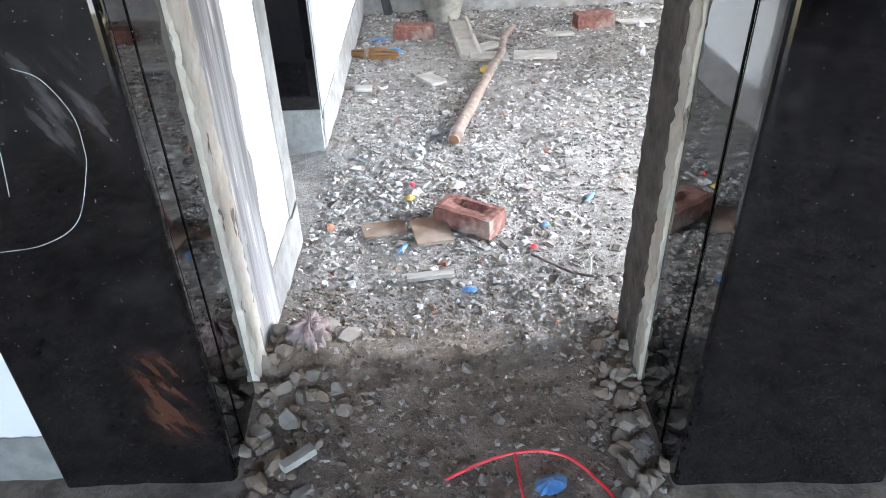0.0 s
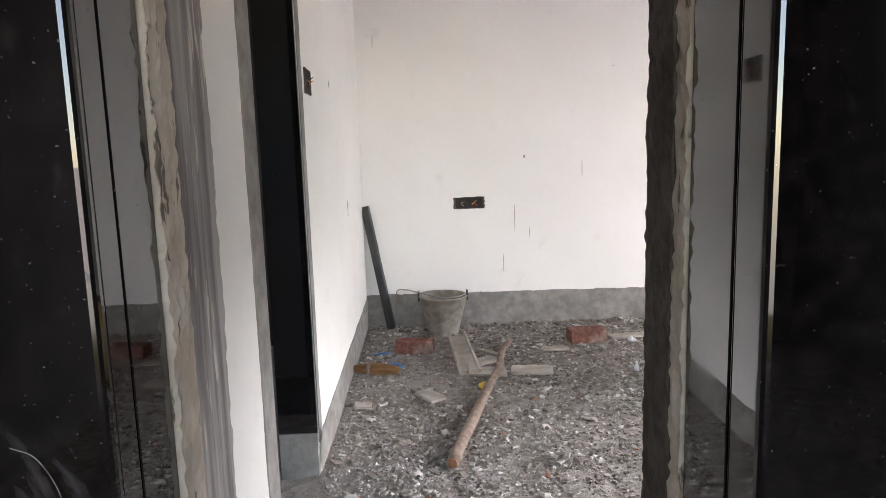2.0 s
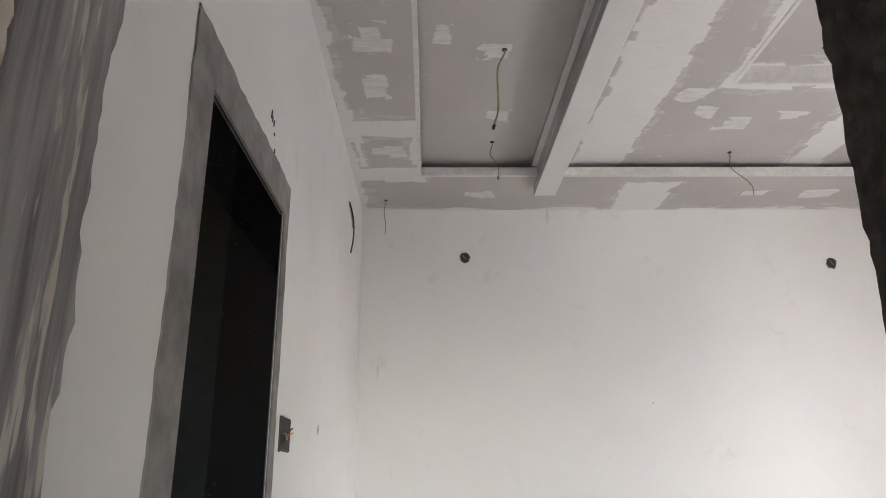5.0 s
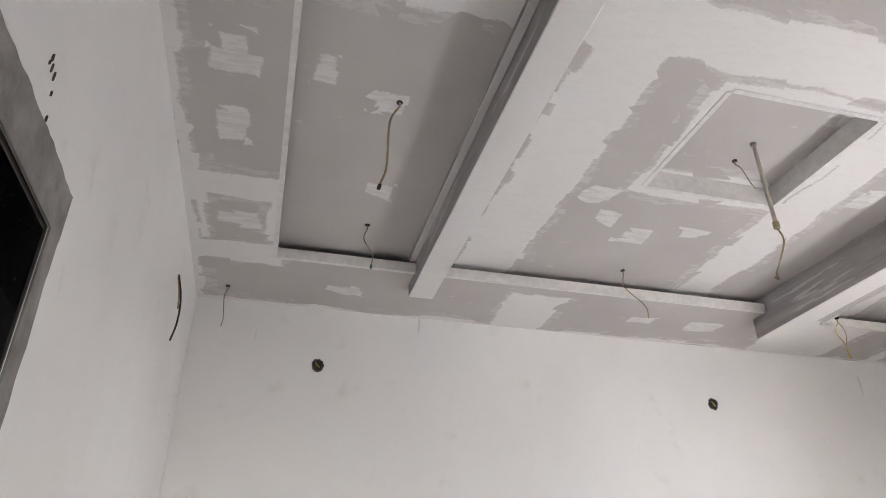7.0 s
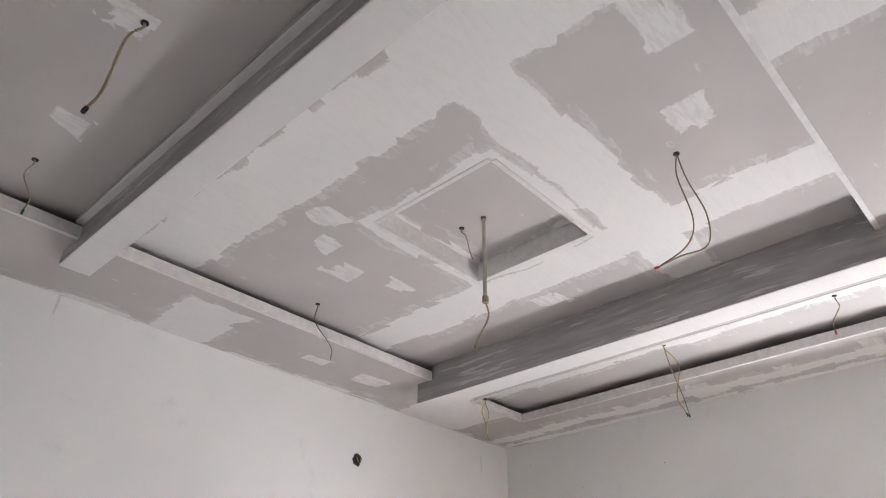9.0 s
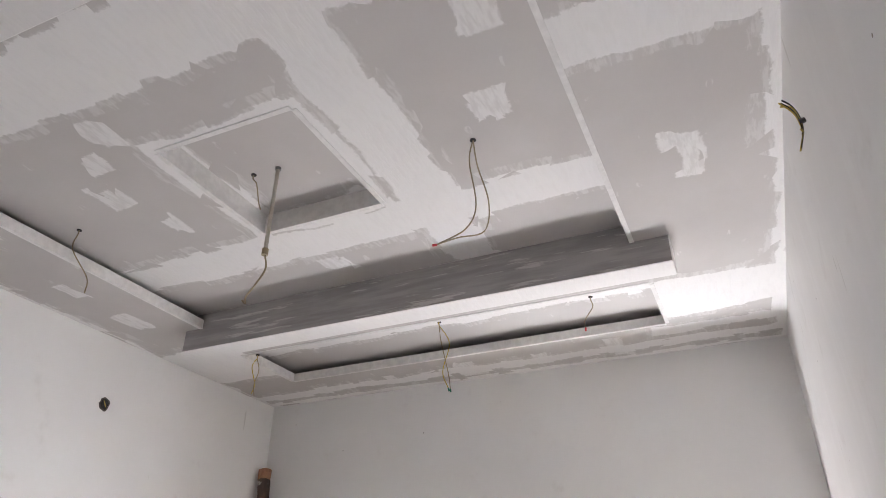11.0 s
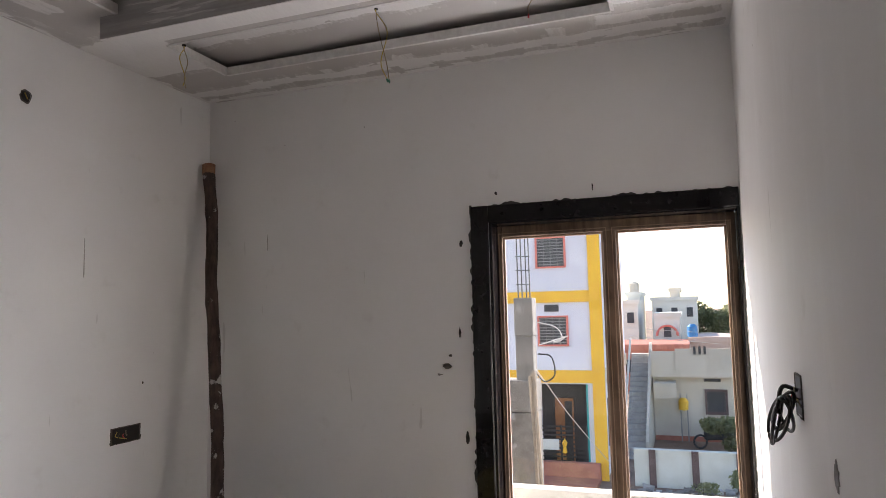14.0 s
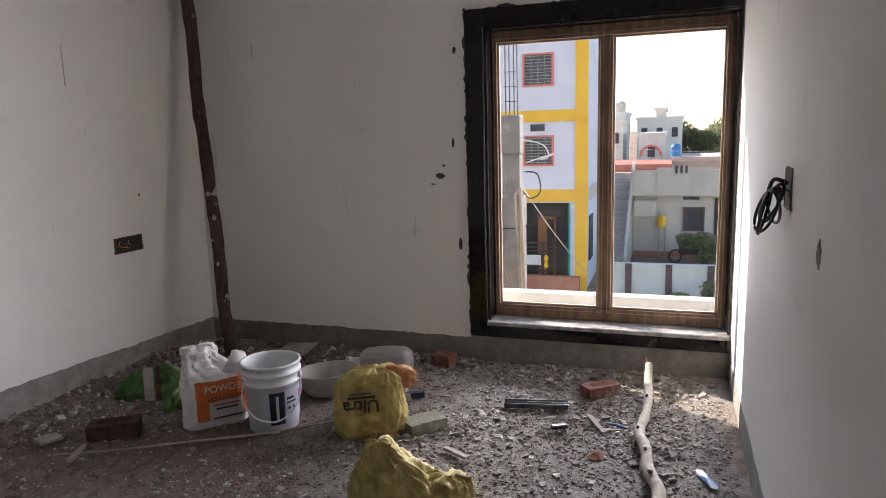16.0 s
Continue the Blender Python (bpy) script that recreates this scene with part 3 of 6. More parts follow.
def rough_block(x0, x1, y0, y1, z0, z1, amp=0.006, step=0.03, seed=0):
    """A block with uneven faces, as of broken plaster or raw concrete."""
    bm = boxes((x0, x1, y0, y1, z0, z1))
    cuts = [max(int(d / step), 1) for d in (x1 - x0, y1 - y0, z1 - z0)]
    for ax, c in enumerate(cuts):
        lo = (x0, y0, z0)[ax]
        d = (x1 - x0, y1 - y0, z1 - z0)[ax] / c
        for i in range(1, c):
            n = [0, 0, 0]
            n[ax] = 1
            p = [0, 0, 0]
            p[ax] = lo + d * i
            bmesh.ops.bisect_plane(bm, geom=bm.verts[:] + bm.edges[:] + bm.faces[:], plane_co=p, plane_no=n)
    for v in bm.verts:
        q = v.co * 17
        w = v.co * 71
        a = 0.45 * noise.noise((q.x, q.y, q.z + seed)) + 0.75 * noise.noise((w.x, w.y, w.z + seed))
        b = 0.45 * noise.noise((q.x + 9, q.y, q.z + seed)) + 0.75 * noise.noise((w.x + 9, w.y, w.z + seed))
        v.co += Vector((a, b, 0.6 * noise.noise((w.x, w.y + 7, w.z + seed)))) * amp
    return bm


setting("door_edge_1", rough_block(GX0 - 0.015, XW + 0.008, 1.315, 1.405, -0.05, DZ - 0.02, 0.008, 0.014, 1), CREAM, "broken cream plaster edge beside the granite", "trim")
setting("door_edge_2", rough_block(GX1 - 0.006, DX1, 1.286, 1.335, -0.05, DZ - 0.02, 0.008, 0.014, 2), CREAM, "broken cream plaster edge beside the granite", "trim")
setting("door_edge_3", rough_block(GX1 - 0.010, DX1 - 0.003, 1.336, YS + 0.004, -0.05, DZ - 0.02, 0.005, 0.015, 3), CEMENT_DARK, "raw brown cement edge of the wall, shade put into its colour", "trim")
setting("door_lintel", rough_block(GX0, DX1, 1.303, YS + 0.004, DZ - 0.022, DZ + 0.04, 0.012, 0.025, 4), CEMENT_DARK, "raw concrete underside of the lintel, in the shade-darkened cement", "trim")
setting("trim_4", ragged((XW, 1.408, -0.02), (0, 0, 1), (0, 1, 0), (1, 0, 0), 2.6, 0.0, 0.19, amp_hi=0.035, proud=0.005, seed=11), STREAK, "streaked grey and cream plaster beside the doorway", "trim")

# corridor behind the walk: unseen walls, coloured dark so the granite reflects little
setting("wall_corridor", boxes((-1.5, -1.3, -2.5, YS, -0.3, ZTOP), (2.6, 2.8, -2.5, SY0, -0.3, ZTOP), (-1.5, -0.2, -2.5, -2.3, -0.3, ZTOP), (1.4, 2.8, -2.5, -2.3, -0.3, ZTOP), (-0.2, 1.4, -2.5, -2.3, 2.35, ZTOP), (-1.5, 2.8, -2.5, SY0 - 0.003, 2.9, 3.0)), SHADE, "unseen corridor walls, coloured dark to keep the granite's reflections dim", "wall")

# window: granite border, wooden frame, panes
win = thing("window_1", "low brown wooden two-pane window in a black granite border", "window", kind="structure")
FY0, FY1, FZ0, FZ1 = YS + 0.006, 2.905, 0.15, 2.03
part("window_border", rbox(XE - 0.016, XE - 0.001, WY1, FY1, FZ0, FZ1, 0.003), GRANITE_MATT, win)
part("window_border", rbox(XE - 0.016, XE - 0.001, FY0, WY1 - 0.002, WZ1 - 0.01, FZ1, 0.003), GRANITE_MATT, win)
part("window_border", rbox(XE - 0.016, XE - 0.001, FY0, WY1 - 0.002, FZ0, WZ0 - 0.014, 0.003), GRANITE_MATT, win)
part("window_sill", rbox(XE - 0.035, XE + 0.2, FY0, WY1 - 0.002, WZ0 - 0.012, WZ0 + 0.012, 0.004), DUSTY, win, "dusty granite sill in the sun")
part("window_lining", rbox(XE, XE + 0.2, WY1 - 0.018, WY1 - 0.001, WZ0 + 0.013, WZ1 - 0.001, 0.002), GRANITE_MATT, win)
part("window_lining", rbox(XE, XE + 0.2, WY0 + 0.001, WY0 + 0.016, WZ0 + 0.013, WZ1 - 0.001, 0.002), GRANITE_MATT, win)
part("window_lining", rbox(XE, XE + 0.2, WY0 + 0.017, WY1 - 0.019, WZ1 - 0.018, WZ1 - 0.001, 0.002), GRANITE_MATT, win)
SMEAR = plain("black_adhesive_smear", (0.012, 0.011, 0.011), (0.06, 0.055, 0.05), 30, 0.8)
setting("trim_6", ragged((XE, FY1 - 0.005, FZ0 - 0.01), (0, 0, 1), (0, 1, 0), (-1, 0, 0), FZ1 - FZ0 + 0.02, 0.0, 0.006, amp_hi=0.034, proud=0.003, step=0.006, seed=31), SMEAR, "black adhesive smeared on the wall round the window", "trim")
setting("trim_7", ragged((XE, FY0, FZ1 - 0.004), (0, 1, 0), (0, 0, 1), (-1, 0, 0), FY1 - FY0, 0.0, 0.006, amp_hi=0.030, proud=0.0045, step=0.006, seed=32), SMEAR, "black adhesive smeared on the wall above the window", "trim")
wx0, wx1 = XE + 0.115, XE + 0.185
wy0, wy1, wz0, wz1 = WY0 + 0.018, WY1 - 0.020, WZ0 + 0.014, WZ1 - 0.02
PY = ((1.525, 2.098), (2.170, 2.752))
PZ0, PZ1 = 0.322, 1.855
part("window_frame", bevel(boxes((wx0, wx1, wy0, PY[0][0], wz0, wz1), (wx0, wx1, PY[1][1], wy1, wz0, wz1), (wx0, wx1, PY[0][0] + .001, PY[1][1] - .001, PZ1, wz1 - .001), (wx0, wx1, PY[0][0] + .001, PY[1][1] - .001, wz0 + .001, PZ0),
                                      (wx0 + .002, wx1, PY[0][1], PY[1][0], PZ0 - .001, PZ1 + .001)), 0.003), WOOD, win, "weathered brown wood")
for a, b in PY:
    part("bead", bevel(boxes((wx0 + 0.02, wx0 + 0.035, a, a + 0.012, PZ0, PZ1), (wx0 + 0.02, wx0 + 0.035, b - 0.012, b, PZ0, PZ1), (wx0 + 0.02, wx0 + 0.035, a + .012, b - .012, PZ0, PZ0 + 0.012), (wx0 + 0.02, wx0 + 0.035, a + .012, b - .012, PZ1 - 0.012, PZ1)), 0.002), BEAD, win)
    e = 0.022
    # pale strips paint the highlight along the frame's rebate edges
    part("rebate_edge", boxes((wx0 - 0.002, wx0 + 0.002, a - e, a - e + 0.005, PZ0 - e, PZ1 + e), (wx0 - 0.002, wx0 + 0.002, b + e - 0.005, b + e, PZ0 - e, PZ1 + e), (wx0 - 0.002, wx0 + 0.002, a - e + 0.005, b + e - 0.005, PZ0 - e, PZ0 - e + 0.005), (wx0 - 0.002, wx0 + 0.002, a - e + 0.005, b + e - 0.005, PZ1 + e - 0.005, PZ1 + e)), BEAD, win)
    pane = part("pane", boxes((wx0 + 0.036, wx0 + 0.040, a, b, PZ0, PZ1)), GLASS, win)
    pane.visible_shadow = False

# ---- outside ----
GZ = -4.6
EARTH = plain("earth", (0.16, 0.10, 0.07), (0.30, 0.21, 0.15), 0.8, 0.95)
setting("ground", boxes((4.4, 900, -600, 600, GZ - 0.5, GZ)), EARTH, "reddish bare earth between houses", "ground")
setting("balcony_floor", boxes((XE + 0.2, 5.42, -1.0, 6.0, -0.3, -0.1)), CEMENT, "cement balcony floor", "floor")
PARA = plain("cream_parapet_paint", (0.25, 0.235, 0.20), (0.33, 0.31, 0.27), 6, 0.8)
setting("parapet", rbox(5.30, 5.42, -1.0, 6.0, -0.099, 0.14, 0.005), PARA, "low cream painted balcony parapet", "parapet")
LAV = plain("lavender_white_paint", (0.62, 0.62, 0.69), (0.70, 0.70, 0.76), 1.2, 0.8)
YEL = plain("yellow_paint", (0.78, 0.42, 0.03), (0.86, 0.50, 0.05), 1.5, 0.7)
GREY = plain("pale_grey_plaster", (0.50, 0.445, 0.365), (0.60, 0.54, 0.455), 0.9, 0.9)
PINK = plain("salmon_paint", (0.62, 0.16, 0.12), (0.72, 0.22, 0.17), 3, 0.7)
SHUT = plain("dark_shutter", (0.03, 0.03, 0.035), (0.06, 0.06, 0.065), 6, 0.5)
IRON = plain("black_iron", (0.012, 0.012, 0.014), (0.03, 0.03, 0.032), 8, 0.45)
TEAK = plain("orange_teak", (0.28, 0.10, 0.03), (0.42, 0.17, 0.06), 5, 0.5)
STONE = plain("dark_cladding", (0.02, 0.018, 0.018), (0.07, 0.062, 0.058), 9, 0.8)
TEAL = plain("teal_paint", (0.01, 0.28, 0.27), (0.02, 0.36, 0.34), 5, 0.6)
REDOX = plain("red_oxide", (0.36, 0.13, 0.09), (0.48, 0.20, 0.14), 3, 0.8)
BROWNP = plain("brown_post_paint", (0.09, 0.055, 0.05), (0.14, 0.09, 0.085), 4, 0.8)
CREAMP = plain("cream_wall_paint", (0.56, 0.55, 0.49), (0.66, 0.65, 0.60), 2, 0.85)
GALV = plain("grey_steel", (0.22, 0.22, 0.22), (0.36, 0.36, 0.36), 8, 0.45, 0.6)
ROPE = plain("pale_cable", (0.5, 0.48, 0.45), (0.62, 0.6, 0.57), 20, 0.7)

house = thing("apartment_house", "white and yellow house of three storeys with barred windows", "house")
HX, HY = 25.0, 4.73
part("wall", boxes((HX, HX + 9, 7.25, 13, GZ, 7.5), (HX, HX + 9, HY, 5.33, GZ, -1.3), (HX, HX + 9, HY, 7.249, -1.3, 7.5), (HX + 1.6, HX + 9, 5.331, 7.249, GZ, -1.301)), LAV, house)
for z0, z1 in ((1.63, 2.04), (-1.25, -0.81)):
    part("band", boxes((HX - 0.08, HX - 0.002, HY + 0.36, 13, z0, z1)), YEL, house, "bright yellow band")
part("pilaster", boxes((HX - 0.1, HX - 0.002, HY - 0.08, HY + 0.355, GZ, 7.5)), YEL, house, "bright yellow corner strip")
part("roof", boxes((HX - 0.2, HX + 9.2, HY - 0.2, 13.2, 7.501, 7.7)), LAV, house)
for z0, z1 in ((2.89, 4.04), (0.05, 1.15), (5.7, 6.85)):
    w = part("window", boxes((HX - 0.03, HX - 0.003, 5.94, 6.92, z0 + 0.06, z1 - 0.06)), SHUT, house, "dark barred window with a salmon surround")
    part("frame", boxes((HX - 0.07, HX - 0.003, 5.87, 5.94, z0, z1), (HX - 0.07, HX - 0.003, 6.92, 6.99, z0, z1), (HX - 0.07, HX - 0.003, 5.941, 6.919, z0, z0 + 0.06), (HX - 0.07, HX - 0.003, 5.941, 6.919, z1 - 0.06, z1)), PINK, w)
    bars = bmesh.new()
    for i in range(9):
        zz = z0 + 0.12 + i * (z1 - z0 - 0.24) / 8
        box(bars, HX - 0.06, HX - 0.045, 5.945, 6.915, zz, zz + 0.025)
    for y in (6.18, 6.43, 6.68):
        box(bars, HX - 0.045, HX - 0.034, y - 0.012, y + 0.012, z0 + 0.065, z1 - 0.065)
    part("grille", bars, GALV, w)
part("vent", boxes((HX - 0.04, HX - 0.003, 6.2, 6.72, 1.3, 1.55)), SHUT, house)
part("side_window", boxes((26.0, 27.0, HY - 0.06, HY - 0.003, -3.6, -1.9)), STONE, house)
part("side_band", boxes((HX + 0.01, HX + 9, HY - 0.05, HY - 0.002, -1.3, -0.8)), GREY, house)
part("porch_wall", boxes((HX + 1.55, HX + 1.599, 5.332, 7.248, GZ, -1.301)), STONE, house, "dark stone cladding")
d = part("door", boxes((HX + 1.48, HX + 1.549, 6.05, 6.75, GZ, -2.0)), TEAK, house, "orange wooden door")
part("door_panel", boxes((HX + 1.46, HX + 1.479, 6.10, 6.38, GZ, -2.1)), IRON, d)
part("transom", boxes((HX + 1.5, HX + 1.549, 5.7, 6.9, -1.95, -1.6)), IRON, house)
part("jamb", boxes((HX - 0.05, HX + 0.05, 5.27, 5.329, GZ, -1.301)), TEAL, house, "teal strip")
gate = part("gate", boxes((HX - 0.05, HX, 5.36, 5.42, GZ, -2.75), (HX - 0.05, HX, 7.15, 7.21, GZ, -2.75), (HX - 0.05, HX, 6.24, 6.30, GZ, -2.75)), IRON, house, "black iron gate")
for i in range(12):
    z = GZ + 0.12 + i * 0.15
    part("gate_slat", boxes((HX - 0.03, HX - 0.015, 5.421, 6.239, z, z + 0.06), (HX - 0.03, HX - 0.015, 6.301, 7.149, z, z + 0.06)), IRON, gate)
part("gate_plate", boxes((HX - 0.08, HX - 0.055, 6.35, 6.95, -3.62, -3.25)), CREAMP, gate, "white name plate")
part("gate_ornament", lathe([(0.0, 0.0), (0.09, 0.06), (0.05, 0.25), (0.10, 0.4), (0.0, 0.55)], 10), YEL, gate, "gilt ornament").matrix_local = pose(HX - 0.08, 6.15, -3.75)
part("plinth", boxes((HX - 0.4, HX - 0.11, 4.9, 9.0, GZ + 0.141, GZ + 0.62)), REDOX, house, "red oxide plinth before the gate")
part("apron", boxes((HX - 1.5, HX - 0.11, 4.9, 9.0, GZ, GZ + 0.14)), REDOX, house, "red oxide apron")

house2 = thing("grey_house", "low grey plastered house with an outside stair", "house")
GX = 33.0
part("wall", boxes((GX, 41, -5, 3.47, GZ, -1.76)), GREY, house2)
part("roof", boxes((GX - 0.5, 41.2, -5.2, 3.6, -1.759, -1.45)), GREY, house2)
part("parapet", boxes((GX - 0.45, GX - 0.3, -5.2, 3.5, -1.449, -0.62), (GX - 0.52, GX - 0.451, 0.15, 2.45, -1.449, -0.5)), GREY, house2)
part("parapet_slots", boxes((GX - 0.56, GX - 0.521, 1.15, 1.25, -0.75, -0.4), (GX - 0.56, GX - 0.521, 1.36, 1.46, -0.75, -0.4), (GX - 0.56, GX - 0.521, 1.57, 1.67, -0.75, -0.4)), SHUT, house2)
w = part("window", boxes((GX - 0.02, GX - 0.003, 0.45, 1.2, -3.3, -2.42)), SHUT, house2, "dark window")
part("frame", boxes((GX - 0.08, GX - 0.003, 0.35, 0.449, -3.42, -2.32), (GX - 0.08, GX - 0.003, 1.201, 1.29, -3.42, -2.32), (GX - 0.08, GX - 0.003, 0.45, 1.2, -3.42, -3.301), (GX - 0.08, GX - 0.003, 0.45, 1.2, -2.419, -2.32)), BROWNP, w)
part("vent", boxes((GX - 0.05, GX - 0.003, 0.6, 1.3, -1.98, -1.85)), SHUT, house2)
part("awning", boxes((GX - 1.3, GX - 0.003, 2.45, 3.4, -2.05, -1.95), (GX - 1.3, GX - 1.22, 2.45, 3.4, -2.6, -2.051)), GREY, house2, "pale shutter awning")
part("meter", lathe([(0.0, -0.25), (0.2, -0.2), (0.22, 0.15), (0.12, 0.3), (0.0, 0.32)], 14), YEL, house2, "yellow meter drum").matrix_local = pose(GX - 0.25, 2.2, -3.0)
part("meter_post", boxes((GX - 0.25, GX - 0.2, 2.02, 2.07, GZ, -2.5), (GX - 0.25, GX - 0.2, 2.3, 2.35, GZ, -2.5)), GALV, house2)
part("corner_cladding", boxes((GX - 0.05, GX - 0.003, -0.6, -0.05, GZ, -1.9)), STONE, house2)
part("plinth", boxes((GX - 0.08, GX - 0.003, -0.04, 3.46, GZ, GZ + 0.2)), REDOX, house2)
for i in range(20):
    part("step", boxes((28.6 + i * 0.27, 34.2, 3.62, 4.42, GZ + i * 0.19, GZ + (i + 1) * 0.19 - 0.002)), CONCRETE, house2)
st = bmesh.new()
v = [st.verts.new(p) for y in (3.49, 3.6) for p in ((28.4, y, GZ), (34.2, y, GZ), (34.2, y, -0.3), (33.6, y, -0.3), (28.4, y, GZ + 0.75))]
for q in ((0, 1, 2, 3, 4), (9, 8, 7, 6, 5), (0, 5, 6, 1), (1, 6, 7, 2), (2, 7, 8, 3), (3, 8, 9, 4), (4, 9, 5, 0)):
    st.faces.new([v[i] for i in q])
part("stair_wall", st, GREY, house2)
part("stair_rail", tube([(28.5, 4.45, GZ + 0.9), (33.9, 4.45, -0.1)], 0.05, 6), CREAMP, house2)

fence = thing("boundary_wall", "cream boundary wall with brown posts", "wall", kind="structure")
part("wall_panel", boxes((24.5, 24.65, -12, 3.75, GZ, -3.42), (24.45, 24.7, -12, 3.75, -3.419, -3.36)), CREAMP, fence)
for y in (3.05, 1.70, 0.35, -1.0, -2.4):
    part("post", boxes((24.42, 24.449, y, y + 0.22, GZ, -3.359)), BROWNP, fence)


def leaves(n, rx, ry, rz, size, seed, lobes=7):
    """A crown of many small leaf clumps with gaps and an uneven outline."""
    rng = random.Random(seed)
    cs = [(rng.uniform(-0.6, 0.6) * rx, rng.uniform(-0.6, 0.6) * ry, rng.uniform(-0.5, 0.6) * rz, rng.uniform(0.3, 0.55)) for _ in range(lobes)]
    vs, fs = [], []
    for _ in range(n):
        c = rng.choice(cs)
        d = Vector((rng.gauss(0, 1), rng.gauss(0, 1), rng.gauss(0, 1))).normalized() * rng.uniform(0.5, 1.05) * c[3]
        p = Vector((c[0] + d.x * rx, c[1] + d.y * ry, c[2] + d.z * rz))
        a, b = (Vector((rng.gauss(0, 1), rng.gauss(0, 1), rng.gauss(0, 1))).normalized() * size * rng.uniform(0.6, 1.3) for _ in range(2))
        k = len(vs)
        vs += [p - a, p + b * 0.5, p + a, p - b * 0.5]
        fs.append((k, k + 1, k + 2, k + 3))
    me = bpy.data.meshes.new("crown")
    me.from_pydata(vs, [], fs)
    return me


def leaf_mat(name, a, b):
    k = Mat(name, 0.6)
    c = k.mix(k.island(), a, b)
    tr, mx = k.t.nodes.new("ShaderNodeBsdfTranslucent"), k.t.nodes.new("ShaderNodeMixShader")
    k.link(c, tr.inputs["Color"])
    mx.inputs[0].default_value = 0.5
    k.link(k.p.outputs[0], mx.inputs[1])
    k.link(tr.outputs[0], mx.inputs[2])
    k.link(mx.outputs[0], k.t.nodes["Material Output"].inputs["Surface"])
    return k.base(c)


# leaf greens lightened to put the distant haze into their colour
LEAF = leaf_mat("hazed_foliage", (0.16, 0.18, 0.075), (0.30, 0.31, 0.17))
BARK = plain("bark", (0.06, 0.045, 0.035), (0.14, 0.11, 0.09), 14, 0.9, stretch=(1, 1, 0.2))


def tree(name, label, x, y, z, r, h, n, size, seed):
    t = thing(name, label, "tree" if h > 2 else "shrub", pose(x, y, z))
    part("trunk", tube([(0, 0, -0.05), (0.03 * h, 0.02 * h, h * 0.35), (-0.02 * h, 0.04 * h, h * 0.7)], [0.04 * h, 0.03 * h, 0.012 * h], 8), BARK, t)
    me = leaves(n, r, r, h * 0.45, size, seed)
    me.materials.append(LEAF)
    c = new("crown", me)
    c.parent = t
    c.matrix_local = pose(0, 0, h * 0.62)


tree("shrub", "wild green shrub behind the boundary wall", 29.5, 0.5, GZ, 1.3, 1.7, 2600, 0.09, 1)
tree("shrub", "dry low shrub in front of the boundary wall", 23.6, 0.4, GZ, 0.5, 1.0, 700, 0.06, 2)
tree("shrub", "low green weeds before the boundary wall", 23.5, 1.6, GZ, 0.5, 0.5, 500, 0.05, 3)
for i, (x, y, h) in enumerate(((72, -1.2, 6.6), (76, 0.8, 6.2), (80, -3.8, 7.0), (84, 3.0, 5.8))):
    tree("tree", "distant green tree above the roofs", x, y, GZ, 3.0, h, 3500, 0.22, 10 + i)

# debris on the bare earth
rng = random.Random(5)
vs, fs = [], []
for i in range(260):
    p, s = Vector((rng.uniform(21.5, 24.3), rng.uniform(-1.5, 4.4), GZ)), rng.uniform(0.05, 0.22)
    k = len(vs)
    vs += [p + Vector((rng.uniform(0.5, 1) * sx * s, rng.uniform(0.5, 1) * sy * s, rng.uniform(0.2, 0.8) * s * sz)) for sx in (-1, 1) for sy in (-1, 1) for sz in (0, 1)]
    fs += [tuple(k + j for j in q) for q in ((0, 1, 3, 2), (4, 6, 7, 5), (0, 4, 5, 1), (2, 3, 7, 6), (1, 5, 7, 3))]
me = bpy.data.meshes.new("debris")
me.from_pydata(vs, [], fs)
me.materials.append(CHIPS)
tagged(new("debris", me), "scattered stones and rubbish on red earth", "debris", kind="stuff")


def far_house(x, y0, y1, z1, mat, label, storeys=2, seed=0):
    h = thing("far_house", label, "house")
    part("wall", boxes((x, x + 7, y0, y1, GZ, z1)), mat, h)
    part("roof", boxes((x - 0.15, x + 7.1, y0 - 0.15, y1 + 0.15, z1 + 0.001, z1 + 0.35)), mat, h)
    n = max(int((y1 - y0) / 1.1), 1)
    for s in range(storeys):
        for i in range(n):
            y = y0 + (i + 0.5) * (y1 - y0) / n
            z = z1 - 0.9 - s * 2.6
            part("window", boxes((x - 0.06, x - 0.003, y - 0.28, y + 0.28, z - 0.7, z + 0.2)), SHUT, h)
    return h


WHITEP = plain("white_house_paint", (0.70, 0.65, 0.57), (0.78, 0.73, 0.65), 0.7, 0.85)
TANP = plain("tan_house_paint", (0.50, 0.36, 0.29), (0.60, 0.46, 0.38), 0.7, 0.85)
far_house(60, 5.85, 9.5, 1.6, WHITEP, "pale distant house with a roof tank")
part("tank", lathe([(0.0, 0.0), (0.5, 0.0), (0.5, 0.8), (0.2, 1.0), (0.0, 1.0)], 16), GREY, far_house(66, 6.0, 7.2, 2.4, CREAMP, "cream stair head with a grey water tank", 1)).matrix_local = pose(67, 6.6, 2.76)
b = far_house(58, 2.5, 4.45, 0.5, CREAMP, "cream house front with an arched opening", 1)
part("arch", tube([(57.9, 3.5 + 0.8 * math.cos(a * math.pi / 10), -1.0 + 0.8 * math.sin(a * math.pi / 10)) for a in range(11)], 0.1, 6), PINK, b)
far_house(70, 1.0, 5.2, 1.9, WHITEP, "white distant house of several storeys", 2)
far_house(75, 2.6, 3.6, 2.9, GREY, "grey distant house of three storeys", 3)
far_house(55, -4.0, 1.8, -1.35, TANP, "low tan house with a flat roof", 1)
far_house(50, 2.0, 7.5, -1.6, REDOX, "low reddish house with a flat roof", 1)
